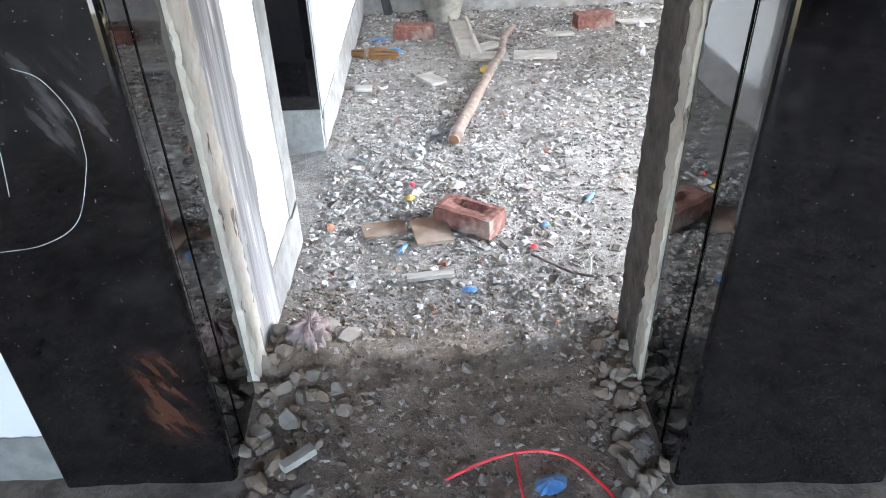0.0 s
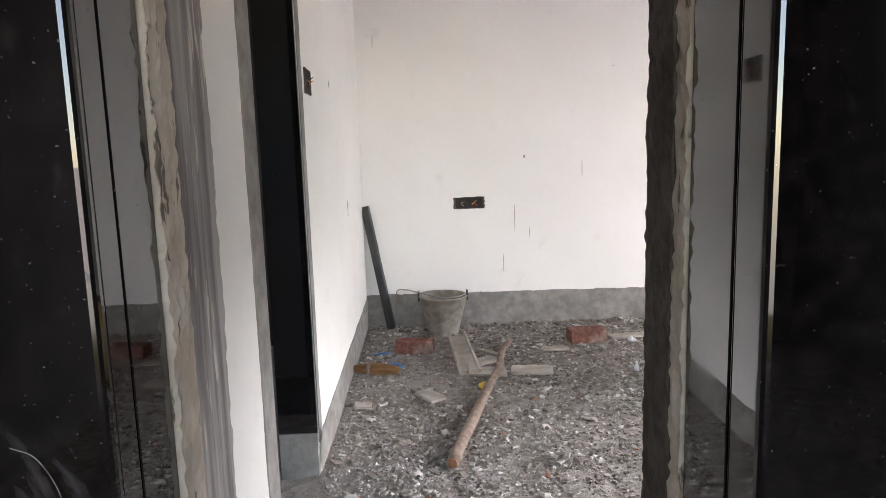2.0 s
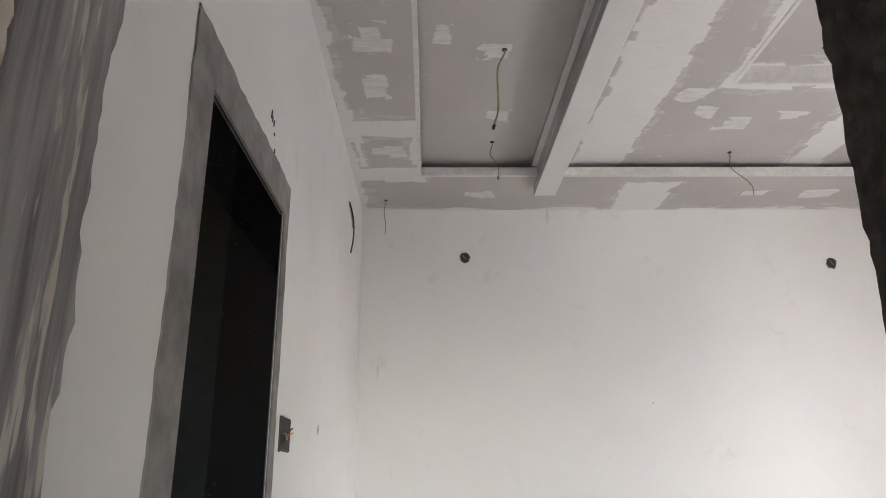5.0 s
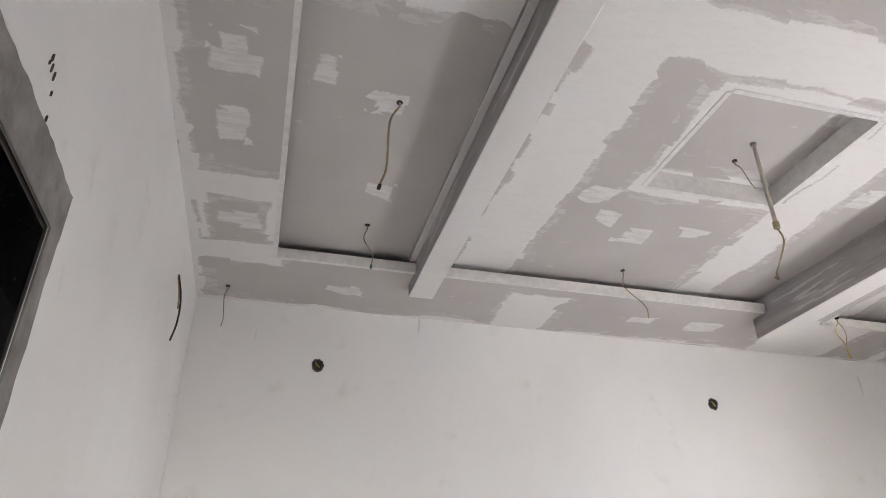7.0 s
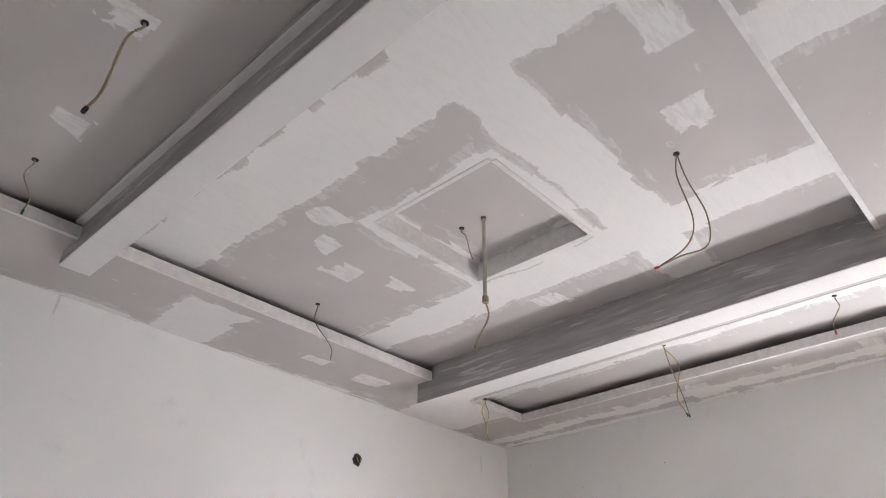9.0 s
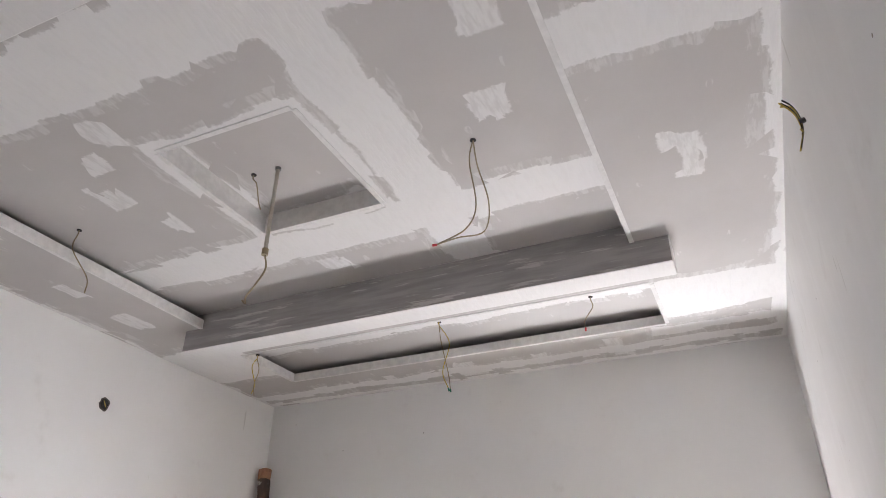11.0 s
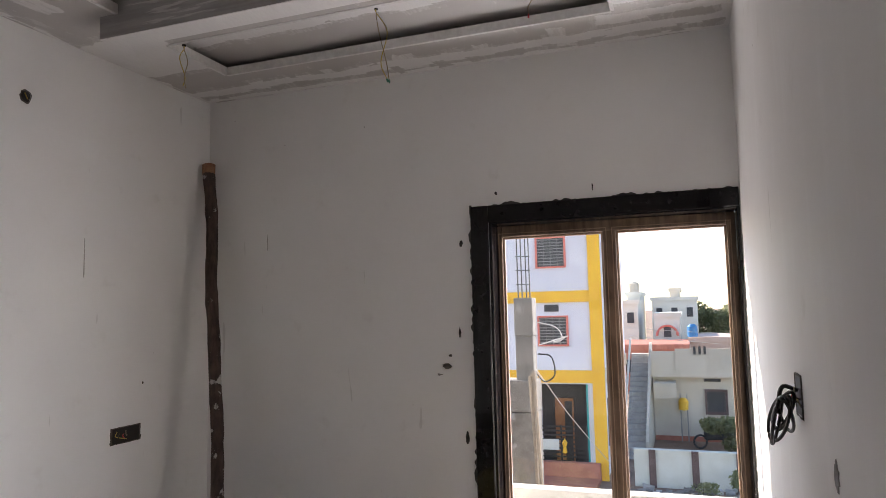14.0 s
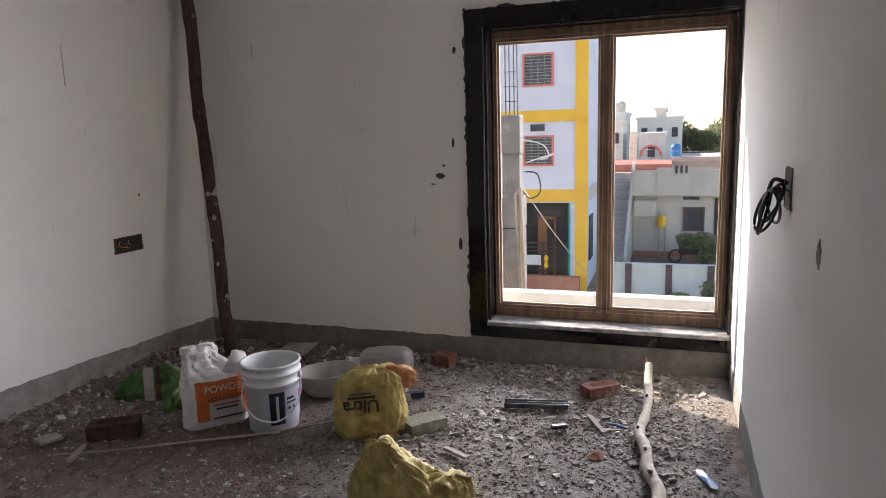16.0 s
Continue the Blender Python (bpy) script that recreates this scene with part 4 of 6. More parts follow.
bt = thing("water_tank", "blue plastic water tank on a roof", "tank", pose(56, 1.6, -1.0))
part("tank", lathe([(0.0, 0.0), (0.38, 0.0), (0.38, 0.75), (0.2, 0.95), (0.0, 0.95)], 16), plain("blue_tank", (0.01, 0.14, 0.35), (0.02, 0.2, 0.45), 3, 0.4), bt)

# half-built frame at the balcony's side: column, beam, starter bars, props
fr = thing("unfinished_column", "bare concrete column with starter bars and a beam", "column")
RAWC = cement("raw_column_concrete", (0.13, 0.118, 0.10), (0.21, 0.19, 0.165), 4)
part("column", rbox(12.0, 12.3, 4.31, 4.62, GZ, 0.95, 0.01), RAWC, fr)
part("column_head", rbox(11.99, 12.31, 4.30, 4.63, 0.952, 1.62, 0.012), RAWC, fr)
part("column_foot", rbox(11.9, 12.4, 4.28, 5.6, -2.2, -0.35, 0.01), RAWC, fr)
part("beam", rbox(11.9, 12.4, 4.27, 7.0, -0.34, 0.2, 0.01), RAWC, fr)
for y in (4.36, 4.42, 4.50, 4.57):
    part("starter_bar", tube([(12.12, y, 1.6), (12.12 + 0.02, y + 0.01, 2.6), (12.1, y - 0.005, 3.6)], 0.012, 6), IRON, fr)
for z in (1.85, 2.1, 2.35):
    part("tie", tube([(12.1, 4.34, z), (12.1, 4.60, z + 0.01)], 0.008, 5), IRON, fr)
POLEW = plain("weathered_bamboo", (0.20, 0.155, 0.11), (0.32, 0.26, 0.19), 12, 0.8)
pr = thing("bamboo_props", "pale poles that lean against the concrete column", "poles")
for a, c in (((11.6, 4.22, 0.4), (11.2, 3.95, GZ)), ((11.65, 4.26, 0.35), (11.3, 4.12, GZ)), ((11.62, 4.30, 0.3), (11.5, 4.02, GZ))):
    part("pole", tube([a, c], 0.03, 7), POLEW, pr)
cab = thing("overhead_cables", "slack cables between the houses", "cable")
for pts in ([(11.9, 4.25, 0.4), (16, 4.31, -1.12), (24.9, 4.4, -4.2)], [(24.9, 6.9, 0.9), (28.5, 3.9, 0.25), (32.4, 0.5, -0.3)], [(24.9, 6.9, 1.0), (29, 2.9, 0.45), (32.4, -1.0, 0.1)]):
    part("cable", tube(curve_pts(pts, 8), 0.009, 5), ROPE, cab)
lp = thing("service_loops", "loops of loose service cable at the column's side", "cable")
part("loop", tube(curve_pts([(12, 4.22, 0.65), (12, 4.0, 0.6), (12, 3.95, 0.3), (12, 4.12, 0.18), (12, 4.25, 0.3)], 6), 0.014, 5), IRON, lp)
part("loop", tube(curve_pts([(12, 4.25, 1.2), (12, 3.9, 1.1), (12, 3.8, 0.9), (12, 3.95, 0.85), (12, 3.7, 0.95), (12, 4.2, 0.8)], 6), 0.010, 5), ROPE, lp)


def motorbike(x, y, rz):
    m = thing("motorbike", "dark parked motorbike by the grey house", "motorbike", pose(x, y, GZ, 0, 0, rz))
    for dy in (-0.62, 0.62):
        w = part("wheel", tube([(0, dy + 0.27 * math.cos(a * math.pi / 8), 0.3 + 0.27 * math.sin(a * math.pi / 8)) for a in range(17)], 0.045, 6), IRON, m)
    part("body", bevel(boxes((-0.13, 0.13, -0.4, 0.45, 0.35, 0.75)), 0.08, 2), IRON, m)
    part("seat", bevel(boxes((-0.12, 0.12, -0.7, 0.0, 0.76, 0.86)), 0.03, 2), SHUT, m)
    part("tank", bevel(boxes((-0.14, 0.14, 0.02, 0.4, 0.76, 0.95)), 0.05, 2), BROWNP, m)
    part("handlebar", tube([(-0.35, 0.4, 1.05), (0, 0.52, 1.0), (0.35, 0.4, 1.05)], 0.02, 6), GALV, m)


motorbike(31.5, 1.0, 20)
motorbike(31.7, -0.2, -10)

# ---- things on the floor and walls ----


def rock_bm(size, seed, flat=0.7, sub=2):
    """A broken stone: a lumpy ball chopped by random planes into facets."""
    bm = bmesh.new()
    bmesh.ops.create_icosphere(bm, subdivisions=sub, radius=1.0)
    rng = random.Random(seed)
    o = Vector((rng.uniform(0, 50), rng.uniform(0, 50), rng.uniform(0, 50)))
    sx, sy = rng.uniform(0.75, 1.2), rng.uniform(0.7, 1.0)
    cuts = [(Vector((rng.gauss(0, 1), rng.gauss(0, 1), rng.gauss(0, 1))).normalized(), rng.uniform(0.45, 0.8)) for _ in range(9)]
    for v in bm.verts:
        q = v.co * (1 + 0.3 * noise.noise(v.co * 1.4 + o))
        for nrm, d in cuts:
            e = q.dot(nrm) - d
            if e > 0:
                q -= nrm * e
        q *= 1 + 0.10 * noise.noise(v.co * 3.5 + o)
        v.co = Vector((q.x * sx, q.y * sy, q.z * flat)) * size * 1.3
    return bm


BRICK = Mat("burnt_brick", 0.95)
_n = BRICK.noise(38, 5, 0.7)
_c = BRICK.mix(BRICK.ramp(_n, 0.3, 0.7), (0.12, 0.05, 0.038), (0.22, 0.098, 0.075))
_c = BRICK.mix(BRICK.ramp(BRICK.noise(9, 5), 0.5, 0.72, 0, 0.6), _c, (0.42, 0.37, 0.33))
BRICK.bump(_n, 0.7, 0.006)
BRICK = BRICK.base(_c)


def brick_bm(seed, l=0.228, w=0.108, h=0.076, frog=True):
    bm = rough_block(-l / 2, l / 2, -w / 2, w / 2, 0, h, 0.0045, 0.019, seed)
    for v in bm.verts:
        if frog and v.co.z > h - 0.008:
            u, q = abs(v.co.x) / (l * 0.34), abs(v.co.y) / (w * 0.27)
            if max(u, q) < 1:
                v.co.z -= 0.014 * min(1.0, 3 * (1 - max(u, q)))
        e = (abs(v.co.x) > l / 2 - 0.006) + (abs(v.co.y) > w / 2 - 0.006) + (v.co.z < 0.006 or v.co.z > h - 0.006)
        if e >= 2:
            v.co *= 1 - 0.035 * (e - 1) * (0.4 + abs(noise.noise(v.co * 40 + Vector((seed, 0, 0)))))
    return bm


def brick(label, x, y, rz, seed, z=0.0, tip=(0, 0), mat=None, **kw):
    ob = mesh_ob("brick", brick_bm(seed, **kw), mat or BRICK)
    ob.matrix_world = pose(x, y, z + ground_height(x, y) - 0.004, tip[0], tip[1], rz)
    return tagged(ob, label, "brick", "loose bricks on the floor")


brick("broken red brick with mortar in its frog, on rubble", 0.392, 2.02, -34, 1, l=0.205, w=0.1, h=0.07)
brick("red clay brick lying among plaster rubble", 0.21, 4.165, -8, 2)
brick("red clay brick lying beside a tile piece", 1.258, 4.215, 7, 3, h=0.09)
brick("dark damp brick lying on the soil", 2.66, 4.22, -56, 4, mat=plain("damp_dark_brick", (0.05, 0.026, 0.021), (0.115, 0.064, 0.054), 20, 0.9))
brick("dusty red brick with pale mortar on its top", 3.72, 2.10, -50, 5, l=0.19, w=0.095, h=0.066)
brick("half brick standing by the cement band", 3.97, 3.03, 80, 6, l=0.12, frog=False)
GBLOCK = plain("grey_green_block", (0.19, 0.19, 0.15), (0.30, 0.30, 0.245), 25, 0.9)
brick("grey cement block by the yellow sack", 3.12, 2.845, -42, 7, mat=GBLOCK, l=0.19, w=0.11, h=0.06, frog=False)


# poles and sticks
def wood_pole(name, a, b, light):
    k = Mat(name, 0.85)
    n = k.noise(30, 5, 0.65, stretch=(1, 1, 0.25))
    c = k.mix(k.ramp(n, 0.3, 0.7), a, b)
    c = k.mix(k.ramp(k.noise(13, 4), 0.60, 0.66, 0, 0.85), c, light)
    k.bump(n, 0.6, 0.006)
    return k.base(c)


DARKPOLE = wood_pole("dark_paint_stained_wood", (0.030, 0.016, 0.012), (0.085, 0.05, 0.038), (0.55, 0.52, 0.49))
PALEPOLE = wood_pole("bleached_wood", (0.33, 0.29, 0.25), (0.50, 0.46, 0.41), (0.60, 0.57, 0.53))
LOGWOOD = wood_pole("dusty_log_wood", (0.15, 0.105, 0.082), (0.26, 0.195, 0.16), (0.42, 0.37, 0.33))
CUTWOOD = plain("fresh_cut_wood", (0.22, 0.10, 0.055), (0.36, 0.19, 0.11), 60, 0.8)


def bent(a, b, n, wob, seed):
    a, b = Vector(a), Vector(b)
    out = []
    for i in range(n + 1):
        s = i / n
        p = a.lerp(b, s)
        w = wob * math.sin(math.pi * min(max(s, 0.02), 0.98)) ** 0.5
        out.append(p + Vector((noise.noise((s * 4, seed, 0)), noise.noise((s * 4, seed, 9)), noise.noise((s * 4, seed, 5)) * 0.3)) * w)
    return out


pole = thing("wooden_pole", "dark rough wooden prop with white paint drips, leaning in the corner", "pole")
pp = bent((3.70, 4.32, 0.02), (4.035, 4.70, 2.40), 40, 0.03, 3)
part("shaft", tube(pp, [0.038 + 0.006 * noise.noise((i * 0.5, 2, 0)) for i in range(41)], 12, jit=0.06), DARKPOLE, pole, smooth=True)
part("cut_end", tube([pp[-1] - Vector((0.004, 0.004, 0.03)), pp[-1] + Vector((0.003, 0.003, 0.035))], 0.041, 12, jit=0.08), CUTWOOD, pole, "pale cut end")

log = thing("log", "straight dusty log lying across the rubble", "log")
lg = bent((0.374, 2.625, 0.026), (0.79, 4.22, 0.028), 24, 0.035, 8)
part("shaft", tube(lg, [0.025 - 0.0003 * i + 0.0025 * noise.noise((i * 0.6, 5, 0)) for i in range(25)], 12, jit=0.04), LOGWOOD, log, smooth=True)
part("cut_end", tube([lg[0] + Vector((0.001, 0.004, 0)), lg[0] - Vector((0.002, 0.006, 0))], [0.024, 0.021], 12), CUTWOOD, log, "dark cut end")

br = thing("branch", "crooked bleached branch lying along the wall", "branch")
bp = curve_pts([(3.97, 1.87, 0.10), (3.85, 1.868, 0.075), (3.5, 1.86, 0.045), (3.25, 1.885, 0.04), (3.08, 1.852, 0.05), (2.9, 1.835, 0.045), (2.72, 1.79, 0.04), (2.45, 1.83, 0.035)], 7)
part("shaft", tube(bp, [0.019 + 0.008 * i / len(bp) + 0.004 * noise.noise((i * 0.4, 7, 0)) for i in range(len(bp))], 12, jit=0.05), PALEPOLE, br, smooth=True)
for i in (12, 21, 30, 37):
    part("knot", rock_bm(0.010, i, 0.8, 1), DARKPOLE, br).matrix_local = Matrix.Translation(bp[i] + Vector((-0.012, 0.006, 0.026)))
part("split_end", tube([bp[0] + Vector((-0.01, 0.01, 0)), bp[0] + Vector((0.09, 0.02, 0.015))], [0.014, 0.003], 6), CUTWOOD, br)

hose = thing("flexible_strip", "thin pale strip curving over the soil", "strip")
part("strip", tube(curve_pts([(2.42, 4.33, 0.008), (2.52, 4.1, 0.012), (2.68, 3.84, 0.01), (2.84, 3.55, 0.012), (3.0, 3.35, 0.012), (3.12, 3.22, 0.01)], 8), 0.006, 6), plain("pale_bamboo", (0.34, 0.29, 0.22), (0.46, 0.4, 0.32), 30, 0.8), hose)

bar = thing("steel_section", "dark steel bar leaning against the white wall", "bar")
part("shaft", bevel(boxes((-0.026, 0.026, -0.018, 0.018, 0, 0.845)), 0.003), plain("dark_steel", (0.035, 0.035, 0.038), (0.09, 0.088, 0.088), 22, 0.5, 0.4, stretch=(1, 1, 0.2)), bar)
part("groove", boxes((-0.008, 0.008, -0.0205, -0.0182, 0.01, 0.84)), IRON, bar)
bar.matrix_world = look((0.045, 4.70, 0.0), (-0.105, 4.742, 0.84)) @ pose(0, 0, 0, 180, 0, 0) @ pose(0, 0, 0, 0, 0, 90)

# mortar pail
PAILM = plain("cement_caked_metal", (0.17, 0.15, 0.125), (0.34, 0.31, 0.27), 18, 0.85, 0.0, 0.5)
pail = thing("pail", "cement-caked metal pail with a bent wire handle", "bucket", pose(0.395, 4.545, 0.0) @ Matrix.Diagonal((1, 1, 0.9, 1)))
part("body", lathe([(0.0, 0.004), (0.095, 0.0), (0.098, 0.012), (0.155, 0.27), (0.160, 0.272), (0.161, 0.285), (0.152, 0.285), (0.148, 0.268), (0.092, 0.02), (0.0, 0.018)], 40), PAILM, pail, smooth=True)
for s in (-1, 1):
    part("ear", bevel(boxes((s * 0.158 - 0.006, s * 0.158 + 0.006, -0.022, 0.022, 0.245, 0.315)), 0.003), IRON, pail)
part("handle", tube(curve_pts([(0.16, 0, 0.30), (0.10, -0.1, 0.292), (-0.02, -0.14, 0.30), (-0.16, -0.03, 0.315), (-0.24, 0.02, 0.325), (-0.30, 0.03, 0.31), (-0.305, 0.03, 0.16), (-0.30, 0.03, 0.08)], 6), 0.0045, 6), GALV, pail)
part("mortar", tube([(0, 0, 0.018), (0, 0, 0.03)], [0.094, 0.096], 24), CEMENT, pail)

# paint bucket
WPL = plain("white_plastic", (0.70, 0.71, 0.75), (0.80, 0.81, 0.84), 12, 0.4, 0.0, 0.05)
NAVY = plain("navy_print", (0.012, 0.014, 0.035), (0.03, 0.032, 0.07), 30, 0.45, 0.0, 0.0)
LILAC = plain("pale_lilac_print", (0.42, 0.43, 0.56), (0.55, 0.56, 0.68), 10, 0.45, 0.0, 0.0)
MAGENTA = plain("magenta_print", (0.42, 0.05, 0.22), (0.5, 0.1, 0.3), 30, 0.45, 0.0, 0.0)


def wrap(r0, r1, z0, z1, a0, a1, n=12):
    """A curved patch on a cone, from angle a0 to a1 (degrees)."""
    bm = bmesh.new()
    rows = []
    for i in range(n + 1):
        a = radians(a0 + (a1 - a0) * i / n)
        rows.append([bm.verts.new((r * math.cos(a), r * math.sin(a), z)) for r, z in ((r0, z0), (r0 + 0.0015, z0), (r1 + 0.0015, z1), (r1, z1))])
    for a, b in zip(rows, rows[1:]):
        for j in range(3):
            bm.faces.new((a[j], b[j], b[j + 1], a[j + 1]))
    return bm


pb = thing("paint_bucket", "empty white plastic paint bucket with a navy label and paint smears", "bucket", pose(2.97, 3.555, 0.0) @ Matrix.Scale(0.92, 4))
part("body", lathe([(0.0, 0.006), (0.118, 0.0), (0.124, 0.006), (0.139, 0.25), (0.147, 0.252), (0.148, 0.262), (0.142, 0.266), (0.143, 0.30), (0.152, 0.302), (0.153, 0.314), (0.146, 0.318), (0.147, 0.345), (0.153, 0.347), (0.153, 0.358),
                    (0.143, 0.360), (0.140, 0.345), (0.118, 0.03), (0.0, 0.026)], 48), WPL, pb, smooth=True)
lab = part("label", wrap(0.1268, 0.1378, 0.05, 0.225, 205, 300), LILAC, pb, "pale lilac printed label")
part("label_panel", wrap(0.1284, 0.1392, 0.052, 0.223, 206, 238), NAVY, lab, "navy label panel")
part("lettering", wrap(0.1302, 0.1402, 0.075, 0.205, 219, 225), WPL, lab)
part("label_lines", wrap(0.1364, 0.1372, 0.175, 0.188, 243, 262), NAVY, lab)
part("label_lines", wrap(0.1352, 0.1359, 0.155, 0.164, 243, 268), NAVY, lab)
part("label_dot", wrap(0.1332, 0.134, 0.122, 0.136, 246, 252), NAVY, lab)
part("label_dot", wrap(0.1332, 0.134, 0.122, 0.136, 258, 264), NAVY, lab)
part("label_mark", wrap(0.1356, 0.138, 0.16, 0.20, 281, 296), MAGENTA, lab)
part("handle", tube(curve_pts([(0.04, -0.148, 0.285), (-0.02, -0.175, 0.2), (-0.09, -0.175, 0.14), (-0.16, -0.12, 0.10), (-0.19, -0.02, 0.12), (-0.175, 0.06, 0.2), (-0.14, 0.07, 0.28)], 6), 0.004, 6), WPL, pb)
for a in (285, 150):
    part("lug", boxes((0.139, 0.156, -0.012, 0.012, 0.268, 0.298)), WPL, pb).matrix_local = pose(0, 0, 0, 0, 0, a)


# sacks
def sack(levels, n=56, wr=0.012, seed=0, twist=0.0):
    """A filled sack through levels (z, half x, half y, shift x, shift y), with pressed creases."""
    bm = bmesh.new()
    lv = []
    for (a, b) in zip(levels, levels[1:]):
        for i in range(7):
            lv.append([p + (q - p) * i / 7 for p, q in zip(a, b)])
    lv.append(list(levels[-1]))
    rings = []
    for k, (z, hx, hy, cx, cy) in enumerate(lv):
        ring = []
        for i in range(n):
            a = 2 * math.pi * i / n + twist * k
            c, s = math.cos(a), math.sin(a)
            e = 0.72
            x, y = math.copysign(abs(c) ** e, c) * hx, math.copysign(abs(s) ** e, s) * hy
            w = wr * (0.55 * noise.noise((c * 2.0, s * 2.0, z * 7 + seed)) + 0.7 * (0.25 - abs(noise.noise((c * 4.0 + z * 6, s * 4.0, z * 12 + seed)))) + 0.55 * (0.2 - abs(noise.noise((c * 9.0, s * 9.0 + z * 14, z * 26 + seed)))) + 0.4 * (0.16 - abs(noise.noise((c * 17.0 + z * 9, s * 17.0, z * 50 + seed)))))
            ring.append(bm.verts.new((cx + x * (1 + w / max(hx, 0.03)), cy + y * (1 + w / max(hy, 0.03)), max(z + 0.7 * w * (z > 0.05), 0.0))))
        rings.append(ring)
    for a, b in zip(rings, rings[1:]):
        for i in range(n):
            bm.faces.new((a[i], a[(i + 1) % n], b[(i + 1) % n], b[i]))
    bm.faces.new(rings[0][::-1])
    bm.faces.new(rings[-1])
    return bm


def woven(name, dark, light, patches=(), rough=0.6):
    """Woven plastic with a fine weave; patches (lo, hi, colour) are prints laid on in object coordinates."""
    k = Mat(name, rough)
    c = k.mix(k.ramp(k.noise(14, 5), 0.3, 0.7), dark, light)
    c = k.mix(k.ramp(k.noise(4, 4), 0.55, 0.8, 0, 0.4), c, (0.20, 0.17, 0.13))
    wob = k.vec("ADD", k.co, k.vec("MULTIPLY", k.vec("SUBTRACT", k.noise(20, 3, out="Color"), (0.5, 0.5, 0.5)), (0.006, 0.006, 0.012)))
    for lo, hi, col in patches:
        mid, half = tuple((p + q) / 2 for p, q in zip(lo, hi)), tuple((q - p) / 2 for p, q in zip(lo, hi))
        o = k.xyz(k.vec("SUBTRACT", k.vec("ABSOLUTE", k.vec("SUBTRACT", wob, mid), (0, 0, 0)), half))
        m = k.ramp(k.math("MAXIMUM", k.math("MAXIMUM", o[0], o[1]), o[2]), 0.003, -0.003)
        c = k.mix(m, c, col)
    k.bump(k.noise(220, 2), 0.25, 0.003)
    return k.base(c)


def lettering(body, size, m, mat, parent, depth=0.001, bold=0.0):
    cu = bpy.data.curves.new("lettering", "FONT")
    cu.body, cu.size, cu.extrude, cu.align_x = body, size, depth, "CENTER"
    cu.offset = bold
    tmp = bpy.data.objects.new("lettering", cu)
    me = bpy.data.meshes.new_from_object(tmp)
    bpy.data.objects.remove(tmp)
    me.materials.append(mat)
    ob = new("lettering", me)
    ob.parent = parent
    ob.matrix_local = m
    return ob


ORANGE = (0.72, 0.17, 0.035)
WSACK = woven("white_powder_sack", (0.72, 0.71, 0.72), (0.82, 0.81, 0.81), [((-0.10, -0.3, 0.035), (0.16, -0.05, 0.225), ORANGE), ((-0.045, -0.3, 0.03), (0.108, -0.05, 0.125), (0.60, 0.58, 0.58))])
ws = thing("powder_sack", "white sack of wall powder with orange print, top twisted open", "sack", pose(2.95, 3.87, 0.0, 0, 0, -42) @ Matrix.Scale(1.03, 4))
part("bag", sack([(0.0, 0.150, 0.085, 0, 0), (0.03, 0.158, 0.095, 0, 0), (0.12, 0.152, 0.10, 0.0, 0), (0.20, 0.145, 0.092, -0.004, 0), (0.25, 0.128, 0.08, -0.015, 0), (0.285, 0.10, 0.062, -0.035, 0.005), (0.32, 0.078, 0.046, -0.05, 0.01), (0.35, 0.082, 0.05, -0.055, 0.012), (0.375, 0.07, 0.03, -0.06, 0.012), (0.38, 0.015, 0.008, -0.062, 0.012)], n=72, wr=0.020, seed=3), WSACK, ws, smooth=True)
part("torn_flap", sack([(0.0, 0.06, 0.018, 0, 0), (0.05, 0.055, 0.016, 0.008, -0.01), (0.10, 0.03, 0.012, 0.0, -0.005), (0.105, 0.008, 0.006, 0.0, 0.0)], n=24, wr=0.012, seed=8), WSACK, ws, smooth=True).matrix_local = pose(0.085, -0.055, 0.235, -14, 18, 0)
INK = plain("dark_ink", (0.02, 0.02, 0.025), (0.04, 0.04, 0.045), 20, 0.6, 0.0, 0.0)
lettering("POWDER", 0.046, pose(0.032, -0.112, 0.178, 90, 0, 0), WPL, ws)
lettering("ULTRA WHITE", 0.026, pose(0.032, -0.114, 0.138, 90, 0, 0), INK, ws)
for z, w in ((0.112, 0.06), (0.094, 0.05), (0.05, 0.065)):
    part("print_bar", boxes((0.032 - w, 0.032 + w, -0.1155, -0.114, z, z + 0.008)), REDOX if z > 0.1 else INK, ws)

YSACK = woven("yellow_woven_sack", (0.34, 0.26, 0.07), (0.55, 0.45, 0.17))
ys = thing("yellow_sack", "half-full yellow woven sack with its mouth folded over", "sack", pose(3.05, 3.085, 0.0, 0, 0, -62) @ Matrix.Scale(0.92, 4))
part("bag", sack([(0.0, 0.165, 0.12, 0, 0), (0.03, 0.185, 0.135, 0, 0), (0.10, 0.182, 0.135, 0.0, 0), (0.19, 0.172, 0.125, 0.0, 0), (0.25, 0.165, 0.115, 0.005, 0), (0.285, 0.15, 0.10, 0.012, 0.0), (0.315, 0.11, 0.075, 0.025, 0.0), (0.325, 0.03, 0.02, 0.03, 0.0)], n=96, wr=0.026, seed=11), YSACK, ys, smooth=True)
ORF = woven("orange_frayed_mouth", (0.45, 0.17, 0.07), (0.58, 0.30, 0.15))
part("mouth", sack([(0.0, 0.055, 0.028, 0, 0), (0.06, 0.06, 0.03, 0.0, 0.0), (0.12, 0.05, 0.022, 0.0, 0.0), (0.15, 0.02, 0.008, 0, 0)], n=28, wr=0.02, seed=6), ORF, ys, "frayed orange and pink mouth", smooth=True).matrix_local = pose(0.085, -0.01, 0.275, 0, 92, -12)
fr_bm = bmesh.new()
rng = random.Random(4)
